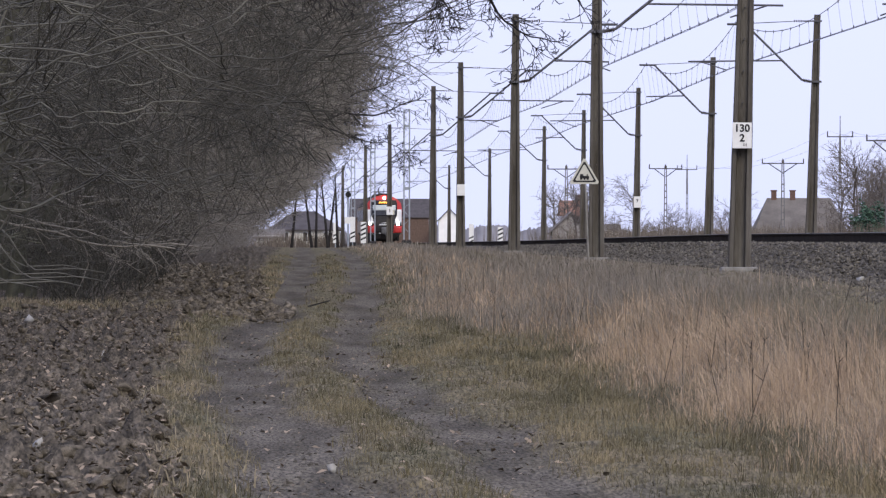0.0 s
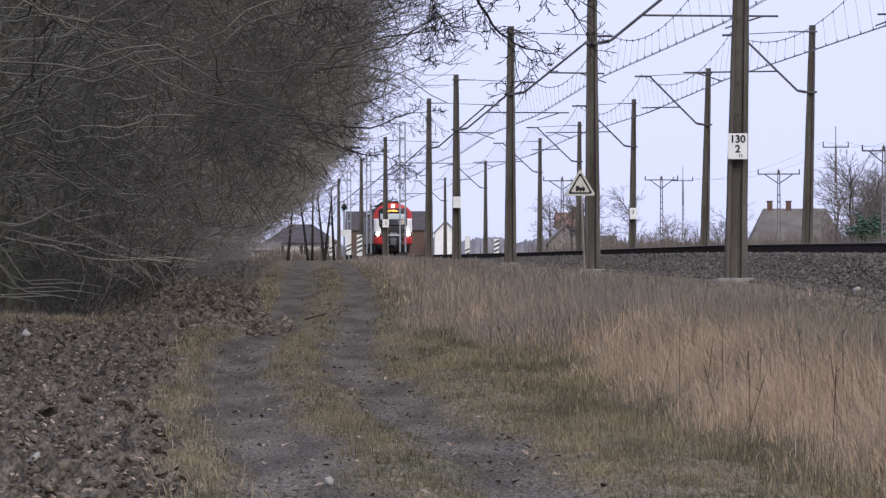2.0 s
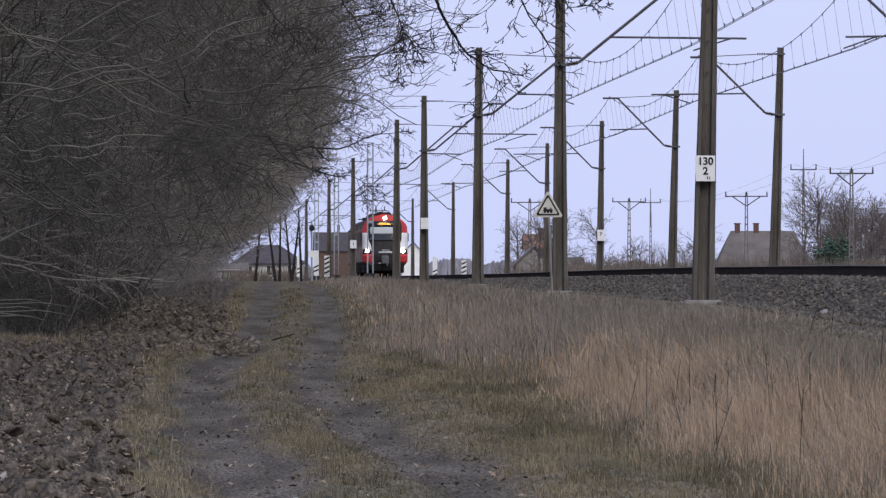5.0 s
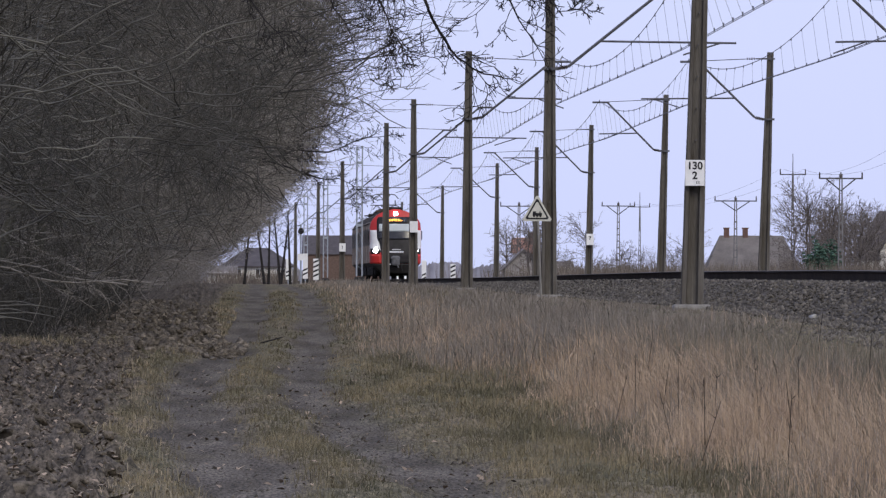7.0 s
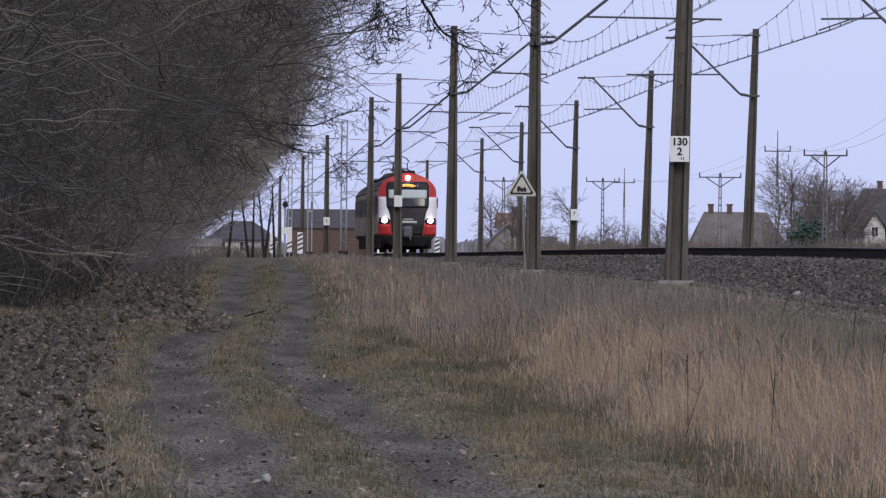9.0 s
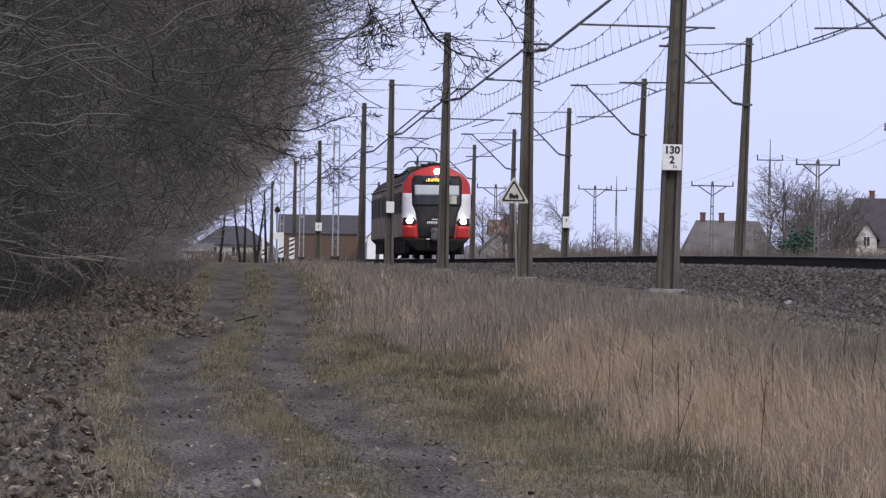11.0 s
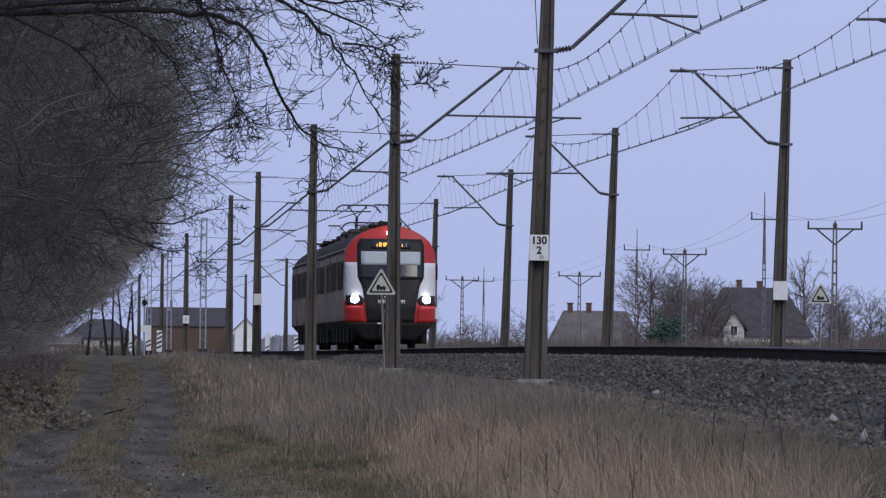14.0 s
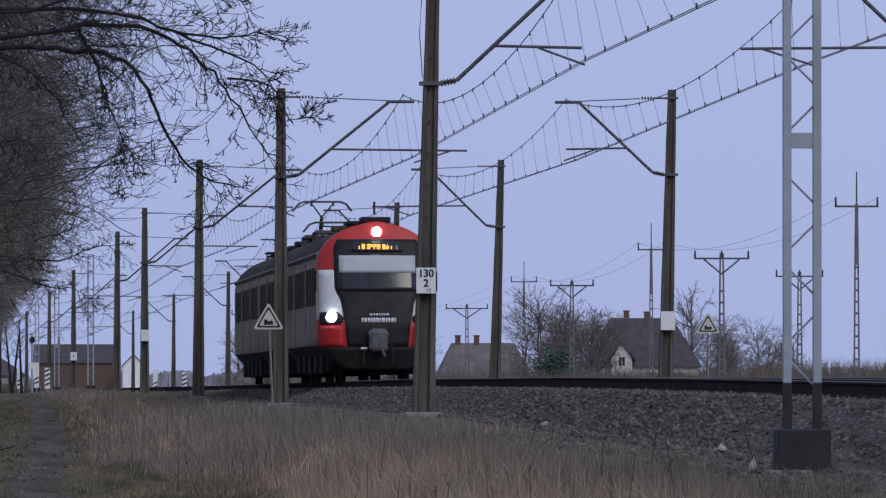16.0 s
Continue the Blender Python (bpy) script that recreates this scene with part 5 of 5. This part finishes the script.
def bracket_pole(x, y, top, arm):
    th = thing("power_pole", "slender openwork concrete power pole with braced crossarm", "utility pole", "power poles", pose(x, y, FIELD))
    h = top - FIELD
    bm = bmesh.new()
    for s in (-1, 1):
        a, b = Vector((s * 0.17, 0, -0.3)), Vector((s * 0.07, 0, h))
        rod(bm, a, b, 0.06, 0.05, 5)
    k = 0.6
    while k < h - 1.6:
        box(bm, 0, 0, k, 0.3, 0.1, 0.12)
        k += 0.62
    part("pole", bm, POLE, th)
    bm = bmesh.new()
    box(bm, 0, 0, h - 0.3, arm, 0.1, 0.1)
    part("crossarm", bm, STEEL, th)
    for s in (-1, 1):
        bm = bmesh.new()
        rod(bm, (s * arm * 0.33, 0, h - 0.33), (0, 0, h - 1.15), 0.045, sides=6)
        part("brace", bm, STEEL, th)
    for px in (-arm / 2 + 0.05, 0, arm / 2 - 0.05):
        bm = bmesh.new()
        rod(bm, (px, 0, h - 0.28), (px, 0, h + 0.12), 0.06, 0.045, 8)
        part("insulator", bm, CERAMIC, th)


def spike_pole(x, y, top, arm):
    th = thing("power_pole", "tall slim power pole with short crossarm and top spike", "utility pole", "power poles", pose(x, y, FIELD))
    h = top - FIELD
    bm = bmesh.new()
    for s in (-1, 1):
        rod(bm, (s * 0.14, 0, -0.3), (s * 0.06, 0, h * 0.76), 0.055, 0.045, 5)
    k = 0.6
    while k < h * 0.62:
        box(bm, 0, 0, k, 0.26, 0.1, 0.12)
        k += 0.6
    rod(bm, (0, 0, h * 0.6), (0, 0, h * 0.86), 0.11, 0.1, 6)
    part("pole", bm, POLE, th)
    bm = bmesh.new()
    rod(bm, (0, 0, h * 0.84), (0, 0, h), 0.05, 0.035, 6)
    part("spike", bm, STEEL, th)
    bm = bmesh.new()
    box(bm, 0, 0, h * 0.85, arm, 0.1, 0.1)
    part("crossarm", bm, STEEL, th)
    for s in (-1, 1):
        bm = bmesh.new()
        rod(bm, (s * (arm / 2 - 0.06), 0, h * 0.85), (s * (arm / 2 - 0.06), 0, h * 0.85 + 0.5), 0.06, 0.045, 8)
        part("insulator", bm, CERAMIC, th)


BRACKET_POLES = [(42.7, 511, 9.15, 3.0), (54.2, 590, 9.15, 3.0), (43.4, 642, 9.15, 3.0), (46.5, 824, 9.2, 3.7), (40.9, 930, 9.6, 3.3), (30.1, 900, 9.3, 3.6)]
SPIKE_POLES = [(48.0, 490, 13.1, 2.3), (50.8, 668, 13.6, 1.95), (53.5, 856, 13.5, 2.4), (53.2, 1150, 12.8, 2.5)]
for p in BRACKET_POLES:
    bracket_pole(*p)
for p in SPIKE_POLES:
    spike_pole(*p)


def make_power_wires():
    th = thing("power_line", "faint thin power wires strung between the poles", "power line")
    for a, b in zip(SPIKE_POLES, SPIKE_POLES[1:]):
        for s in (-0.45, 0.45):
            pts = []
            for i in range(13):
                u = i / 12
                pts.append((a[0] + (b[0] - a[0]) * u + s * a[3], a[1] + (b[1] - a[1]) * u, a[2] - 1.4 + (b[2] - a[2]) * u - 1.4 * 4 * u * (1 - u)))
            part("wire", tube_mesh("wire", [(pts, 0.012)], 3), WIRE, th)


make_power_wires()

# ---------- houses ----------
TILE_DARK = material("dark_roof_tiles", (0.072, 0.064, 0.066), 0.75, vary=0.25, scale=1.5)
TILE_GREY = material("grey_fibre_roof", (0.155, 0.14, 0.128), 0.9, vary=0.25, scale=0.8)
TILE_RED = material("orange_roof_tiles", (0.30, 0.16, 0.115), 0.85, vary=0.25, scale=2)
RENDERED = material("pale_render", (0.62, 0.60, 0.55), 0.9, vary=0.12, scale=1)
BRICKY = material("brown_brick_wall", (0.125, 0.085, 0.067), 0.9, vary=0.25, scale=3)
WHITE_WALL = material("fresh_white_wall", (0.88, 0.88, 0.87), 0.85, vary=0.05, scale=1)
GREY_WALL = material("grey_plaster", (0.33, 0.31, 0.30), 0.9, vary=0.2, scale=1)
CHIMNEY = material("chimney_brick", (0.14, 0.085, 0.07), 0.9, vary=0.3, scale=5)


def house(x, y, w, d, eave, ridge, wall, roof, label, hip=0.0, along=True, chimneys=(), windows=(), ground=0.9, over=0.35):
    """A house with a gabled or hipped roof; along: its ridge runs east to west."""
    th = thing("house", label, "house", "houses", pose(x, y, ground))
    e, r = eave - ground, ridge - ground
    bm = bmesh.new()
    pr = [(-w / 2, -d / 2), (w / 2, -d / 2), (w / 2, d / 2), (-w / 2, d / 2)]
    lo, hi = [bm.verts.new((*p, -0.3)) for p in pr], [bm.verts.new((*p, e)) for p in pr]
    for i in range(4):
        bm.faces.new((lo[i], lo[(i + 1) % 4], hi[(i + 1) % 4], hi[i]))
    if not hip:
        if along:
            for s, (i, j) in ((-1, (3, 0)), (1, (1, 2))):
                bm.faces.new((hi[i], hi[j], bm.verts.new((s * w / 2, 0, r - 0.1))))
        else:
            for s, (i, j) in ((-1, (0, 1)), (1, (2, 3))):
                bm.faces.new((hi[i], hi[j], bm.verts.new((0, s * d / 2, r - 0.1))))
    part("wall", bm, wall, th)
    bm = bmesh.new()
    W, D = w / 2 + over, d / 2 + over
    ez = e - 0.15
    if along:
        a, b = Vector((-W + hip, 0, r)), Vector((W - hip, 0, r))
    else:
        a, b = Vector((0, -D + hip, r)), Vector((0, D - hip, r))
    c = [Vector((-W, -D, ez)), Vector((W, -D, ez)), Vector((W, D, ez)), Vector((-W, D, ez))]
    sides = [(c[0], c[1], b, a), (c[2], c[3], a, b)] if along else [(c[1], c[2], b, a), (c[3], c[0], a, b)]
    if hip:
        sides += [(c[1], c[2], b), (c[3], c[0], a)] if along else [(c[0], c[1], a), (c[2], c[3], b)]
    for poly in sides:
        top = [bm.verts.new(v) for v in poly]
        low = [bm.verts.new(v - Vector((0, 0, 0.14))) for v in poly]
        bm.faces.new(top)
        bm.faces.new(low[::-1])
        n = len(poly)
        for i in range(n):
            bm.faces.new((top[i], low[i], low[(i + 1) % n], top[(i + 1) % n]))
    bmesh.ops.recalc_face_normals(bm, faces=bm.faces)
    ro = part("roof", bm, roof, th)
    for cx, cy, ct in chimneys:
        bm = bmesh.new()
        box(bm, cx, cy, (ct - ground + r - 1) / 2, 0.5, 0.5, ct - ground - r + 1, 0.02)
        box(bm, cx, cy, ct - ground, 0.62, 0.62, 0.12, 0.01)
        part("chimney", bm, CHIMNEY, ro)
    for wx, wz, ww, wh in windows:
        bm = bmesh.new()
        box(bm, wx, -d / 2 - 0.01, wz - ground, ww, 0.06, wh, 0.01)
        win = part("window", bm, WHITE, th)
        for s in (-1, 1):
            bm = bmesh.new()
            box(bm, wx + s * ww * 0.23, -d / 2 - 0.035, wz - ground, ww * 0.4, 0.04, wh * 0.84)
            part("pane", bm, GLASS, win)
    return th


house(69.7, 930, 10.6, 8.5, 4.3, 8.9, RENDERED, TILE_DARK, "pale rendered house with a steep dark tiled roof", hip=2.6, chimneys=((-1.4, 0.4, 9.6), (0.6, 0.4, 9.5)), windows=((-2.4, 3.0, 0.9, 1.3), (1.2, 3.0, 1.4, 1.3), (3.2, 3.0, 1.4, 1.3)))
house(67.4, 926, 2.0, 3.4, 4.9, 6.6, RENDERED, TILE_DARK, "pale gabled bay beside a dark roof", along=False, windows=((0, 4.6, 0.7, 1.1),))
house(52.6, 905, 8.6, 8.0, 2.8, 6.3, GREY_WALL, TILE_GREY, "low grey house with a broad hipped grey roof", hip=1.6, chimneys=((-2.4, 0, 7.0), (-0.6, 0, 7.0)))
house(29.8, 880, 3.6, 7, 3.0, 4.85, GREY_WALL, TILE_GREY, "small grey gabled outbuilding", along=False)
house(32.8, 960, 2.2, 6, 5.0, 6.3, GREY_WALL, TILE_RED, "house with an orange tiled roof behind bushes", chimneys=((0.5, 0, 6.8),))
house(5.2, 905, 6.6, 7, 3.35, 4.95, RENDERED, TILE_DARK, "low pale house with a broad dark hipped roof", hip=2.6, ground=1.5, windows=((-2.0, 2.5, 0.9, 1.0), (0.2, 2.5, 0.9, 1.0), (2.2, 2.5, 0.9, 1.0)))
house(28.0, 1900, 15.5, 12, 7.6, 11.2, BRICKY, TILE_DARK, "brown brick building with a dark gabled roof", ground=1.5, chimneys=((-3, 0, 12.6),))
house(39.8, 1890, 4.4, 7, 6.8, 9.2, WHITE_WALL, TILE_DARK, "narrow white gabled house", along=False, ground=1.5)
house(1.7, 890, 2.4, 4, 2.6, 3.2, RENDERED, TILE_GREY, "small pale shed with a low roof", ground=1.5)
house(54.0, 1500, 9, 6, 4.2, 5.2, RENDERED, TILE_GREY, "long low white farm building", ground=1.0)

# ---------- bare trees and scrub beyond the railway ----------
SCRUB = material("brown_scrub", (0.13, 0.11, 0.092), 1.0, vary=0.3, scale=0.4, random=0.4)
PINE = material("evergreen_needles", (0.07, 0.125, 0.09), 0.95, vary=0.3, scale=2, random=0.5)


def make_far_trees():
    rng = random.Random(31)
    protos = []
    for s, h in ((41, 6.6), (42, 7.6), (43, 5.4), (44, 6.0)):
        r2 = random.Random(s)
        trunk, crown = [], []
        p = Vector((0, 0, -0.2))
        for k in range(3):
            q = p + Vector((r2.gauss(0, 0.2), r2.gauss(0, 0.2), h * 0.3))
            trunk.append((p, q, 0.16 * (1 - k * 0.25), 0.16 * (0.75 - k * 0.25)))
            for _ in range(9):
                a = r2.uniform(0, 6.28)
                grow(crown, p.lerp(q, r2.uniform(0.4, 1)), Vector((math.cos(a), math.sin(a), r2.uniform(0.1, 1.4))), h * r2.uniform(0.3, 0.48), 0.04, 0, r2, [(5, 9, 0.42, 0.32, 0.06), (2, 5, 0.5, 0.34, 0.05), (1, 0, 0, 0.2, 0)])
            p = q
        th = thing("bare_tree", "leafless grey tree in the fields beyond the railway", "tree", "trees beyond the railway")
        part("trunk", pieces_mesh("trunk", trunk, FAR_TWIG), None, th)
        part("crown", pieces_mesh("crown", crown, FAR_TWIG, 0.015), None, th)
        protos.append([th, False])
    spots = [(41.5, 690), (43.5, 720), (45.0, 700), (47.0, 730), (48.0, 690), (50.2, 760), (45.6, 760), (52.5, 800), (57.5, 830), (62.0, 905), (77.0, 960), (79.5, 950), (61.5, 640), (66.0, 660), (63.8, 655), (33.5, 700), (31.8, 720), (36.0, 920), (38.5, 915), (30.0, 900), (86, 900), (90, 920), (42.8, 1050), (45.5, 1060), (39.8, 1000), (29.8, 870), (31.2, 868), (34.8, 940), (42.4, 745), (44.2, 775), (46.4, 690), (48.9, 735), (50.9, 715), (49.5, 790), (53.8, 760), (55.4, 815), (73.5, 985), (64.9, 940), (75.5, 990), (83, 940), (47.6, 930), (56.8, 940), (58.6, 880), (36.8, 790), (39.2, 860)]
    spots += [(rng.uniform(0.058, 0.098) * y, y) for y in [rng.uniform(960, 1120) for _ in range(34)]]
    spots = [p for p in spots if not 0.0385 < p[0] / p[1] < 0.0626 and p[0] / p[1] < 0.0925] + [(42.8, 1050), (29.2, 905), (76.6, 950)]
    SMALL = {(40.0, 900): 0.75, (41.0, 905): 0.6, (46.7, 900): 0.9, (36.6, 1000): 0.5, (38.8, 1010): 0.55, (41.6, 1000): 0.5, (43.4, 1015): 0.6, (46.4, 1000): 0.55, (48.4, 1010): 0.6, (49.6, 1000): 0.5, (51.0, 1020): 0.6}
    for x, y in spots + list(SMALL):
        pr = rng.choice(protos)
        m = pose(x, y, FIELD, 0, 0, rng.uniform(0, 360))
        if x == 76.6:
            m = m @ Matrix.Scale(1.65, 4)
        if (x, y) in SMALL:
            m = m @ Matrix.Scale(SMALL[x, y], 4)
        if pr[1]:
            copy_thing(pr[0], m)
        else:
            pr[0].matrix_basis, pr[1] = m, True
    # slim leaning stems by the crossing
    for k, (x, y, lean, h) in enumerate(((3.2, 690, 0.5, 5.0), (4.2, 700, -0.7, 5.4), (4.9, 705, 0.1, 5.2), (5.4, 690, -0.5, 5.0), (6.0, 700, 0.6, 4.8), (6.3, 695, -0.2, 5.4))):
        th = thing("slim_bare_tree", "slim leaning leafless young tree", "tree", "young trees", pose(x, y, 1.45))
        out = [(Vector((-lean / 2, 0, -0.2)), Vector((lean / 2, 0, h)), 0.14, 0.05)]
        part("trunk", pieces_mesh("trunk", out, DARK_TWIG), None, th)
        out = []
        r2 = random.Random(k)
        for _ in range(10):
            u = r2.uniform(0.4, 1)
            a = r2.uniform(0, 6.28)
            grow(out, Vector((-lean / 2 + lean * u, 0, h * u)), Vector((math.cos(a), math.sin(a), 1.2)), 1.2, 0.03, 0, r2, [(4, 5, 0.5, 0.2, 0), (2, 0, 0, 0.2, 0)])
        part("crown", pieces_mesh("crown", out, DARK_TWIG, 0.012), None, th)
    # a low dark evergreen
    for x, y, h in ((43.3, 660, 4.0), (38.0, 1080, 5.5)):
        th = thing("evergreen_bush", "dark green rounded evergreen bush among bare trees", "bush", "evergreens", pose(x, y, FIELD))
        g = np.random.default_rng(int(h * 10))
        n = 1700
        d = g.normal(0, 1, (n, 3))
        d /= np.linalg.norm(d, axis=1, keepdims=True)
        P = d * g.uniform(0.55, 1.0, (n, 1)) * [h * 0.32, h * 0.32, h * 0.45] * (1 + 0.25 * np.sin(d[:, :1] * 7 + d[:, 2:] * 5)) + [0, 0, h * 0.5]
        V, T = lumps(P, g.uniform(0.05, 0.13, n), g, 0.5)
        part("needles", array_mesh("needles", V, T, PINE), None, th)
        part("trunk", pieces_mesh("trunk", [(Vector((0, 0, -0.2)), Vector((0, 0, h * 0.7)), 0.1, 0.03)], BARK), None, th)
    # scrub
    out = []
    for _ in range(1150):
        y = rng.uniform(330, 980)
        x = 24 + rng.random() ** 0.8 * (0.118 * y - 20)
        top = (0.7 + 0.0026 * y * rng.uniform(0.7, 1.15)) * (1.2 if x > 0.087 * y else 1.0)
        for _ in range(38):
            p = Vector((x + rng.gauss(0, 0.9), y + rng.gauss(0, 1.0), FIELD - 0.1))
            out.append((p, p + Vector((rng.gauss(0, 0.45), rng.gauss(0, 0.4), top * rng.uniform(0.4, 1.1))), 0.045, 0.0))
    for _ in range(46):
        x, y = rng.uniform(-1.0, 8.6), rng.uniform(760, 870)
        for _ in range(26):
            p = Vector((x + rng.gauss(0, 0.3), y + rng.gauss(0, 0.6), 1.4))
            out.append((p, p + Vector((rng.gauss(0, 0.3), rng.gauss(0, 0.3), rng.uniform(0.3, 1.7))), 0.035, 0.0))
    tagged(part("scrub", pieces_mesh("scrub", out, SCRUB), None, None), "low brown leafless scrub along the field edge", "scrub", kind="stuff")


make_far_trees()

# pale bluish grey: the horizon haze is painted into this colour
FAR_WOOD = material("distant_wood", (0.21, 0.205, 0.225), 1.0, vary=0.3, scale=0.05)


def make_distance():
    """Far woods on the horizon."""
    rng = np.random.default_rng(2)
    x = np.arange(-700, 900, 0.4)
    for y, h, name in ((2700, 7.0, "distant_wood"), (3300, 9.0, "distant_wood")):
        t = h * (0.65 + 0.2 * np.sin(x * 0.021) + 0.12 * np.sin(x * 0.09 + 1) + 0.1 * np.sin(x * 0.31)) + rng.normal(0, 0.5, len(x))
        n = len(x)
        V = np.concatenate([np.stack([x, np.full(n, y), np.zeros(n)], 1), np.stack([x, np.full(n, y + 8.0), t], 1), np.stack([x, np.full(n, y + 60.0), t * 0.8], 1)])
        i = np.arange(n - 1)
        T = np.concatenate([np.stack([i, i + 1, i + n + 1], 1), np.stack([i, i + n + 1, i + n], 1), np.stack([i + n, i + n + 1, i + 2 * n + 1], 1), np.stack([i + n, i + 2 * n + 1, i + 2 * n], 1)])
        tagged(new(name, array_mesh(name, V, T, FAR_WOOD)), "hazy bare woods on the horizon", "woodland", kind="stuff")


make_distance()


# ---------- small things on the ground ----------
def make_small_things():
    g = np.random.default_rng(12)
    for x, y, s in ((-3.7, 158, 0.09), (8.28, 128, 0.08), (-1.6, 71, 0.06), (-2.0, 66, 0.05), (0.6, 69, 0.05), (-2.9, 118, 0.06), (8.2, 98, 0.07), (7.3, 83.9, 0.10)):
        z = float(ground_z(x, y)) + (float(soil_bumps(x, y)) if x < -1 else 0) + s * 0.5
        if 8 < x:
            z = max(z, foot_z(y) + 0.07)
        V, T = lumps(np.array([[0, 0, 0.0]]), np.array([s]), g, 0.7)
        th = new("stone", array_mesh("stone", V, T, PALE_STONE))
        th.location = (x, y, z)
        tagged(th, "pale weathered stone lying on the ground", "stone", "loose stones")
    for x, y, a, l, pale in ((-2.85, 132, 0.4, 0.34, 0), (-2.05, 128, 0.25, 0.24, 1), (-2.6, 148, -0.9, 0.5, 0), (-3.3, 104, 1.0, 0.4, 0), (-1.3, 88, -1.1, 0.4, 0), (1.0, 187, 1.3, 0.6, 0)):
        z = float(ground_z(x, y) + soil_bumps(x, y) * soil(x, y)) - 0.03
        p = Vector((0, 0, 0))
        th = new("stick", pieces_mesh("stick", [(p, p + Vector((math.sin(a) * l, 0.02, math.cos(a) * l)), 0.022, 0.014)], PALE_STONE if pale else DARK_TWIG))
        th.location = (x, y, z)
        tagged(th, "short broken stick poking out of the soil", "stick", "broken sticks")
    rng = random.Random(77)
    out = []
    for k in range(58):
        y, x = (rng.uniform(72, 200), rng.uniform(3.2, 7.0)) if k < 45 else (rng.uniform(70, 100), rng.uniform(4.1, 5.4))
        z = float(ground_z(x, y))
        p = Vector((x, y, z))
        top = p + Vector((rng.gauss(0, 0.12), rng.gauss(0, 0.12), min(rng.uniform(0.5, 1.0), 1.3 - z)))
        out.append((p, top, 0.004, 0.003))
        for _ in range(2):
            q = p.lerp(top, rng.uniform(0.6, 1))
            out.append((q, q + Vector((rng.gauss(0, 0.035), rng.gauss(0, 0.035), 0.07)), 0.004, 0.0))
    tagged(part("dead_weeds", pieces_mesh("dead_weeds", out, DARK_TWIG), None, None), "dark dead weed stalks standing in the straw", "weeds", kind="stuff")
    n = 260
    P = np.stack([g.normal(-6.15, 0.35, n), g.normal(236, 0.6, n), np.zeros(n)], 1)
    P[:, 2] = ground_z(P[:, 0], P[:, 1]) + g.uniform(0.3, 1.5, n)
    th = thing("leafy_sapling", "sapling still holding brown dry leaves", "sapling")
    V, T = lumps(P, g.uniform(0.03, 0.07, n), g, 0.3)
    part("leaves", array_mesh("leaves", V, T, LITTER), None, th)
    z = float(ground_z(-6.1, 236))
    part("stem", pieces_mesh("stem", [(Vector((-6.1, 236, z - 0.2)), Vector((-6.2, 236, z + 1.5)), 0.03, 0.01)] + [(Vector((-6.1, 236, z + 0.3 + 0.1 * k)), Vector((-6.1 + 0.4 * math.sin(k * 2), 236 + 0.4 * math.cos(k * 2), z + 0.6 + 0.1 * k)), 0.012, 0.0) for k in range(8)], BARK), None, th)


make_small_things()


# ---------- what moves ----------
def motions():
    walk(TRAIN, [(t, pose(TRACKS[0], 760 - 33.2 * t, RAILTOP + 0.02)) for t in (0, 4, 8, 12, 16)])


motions()
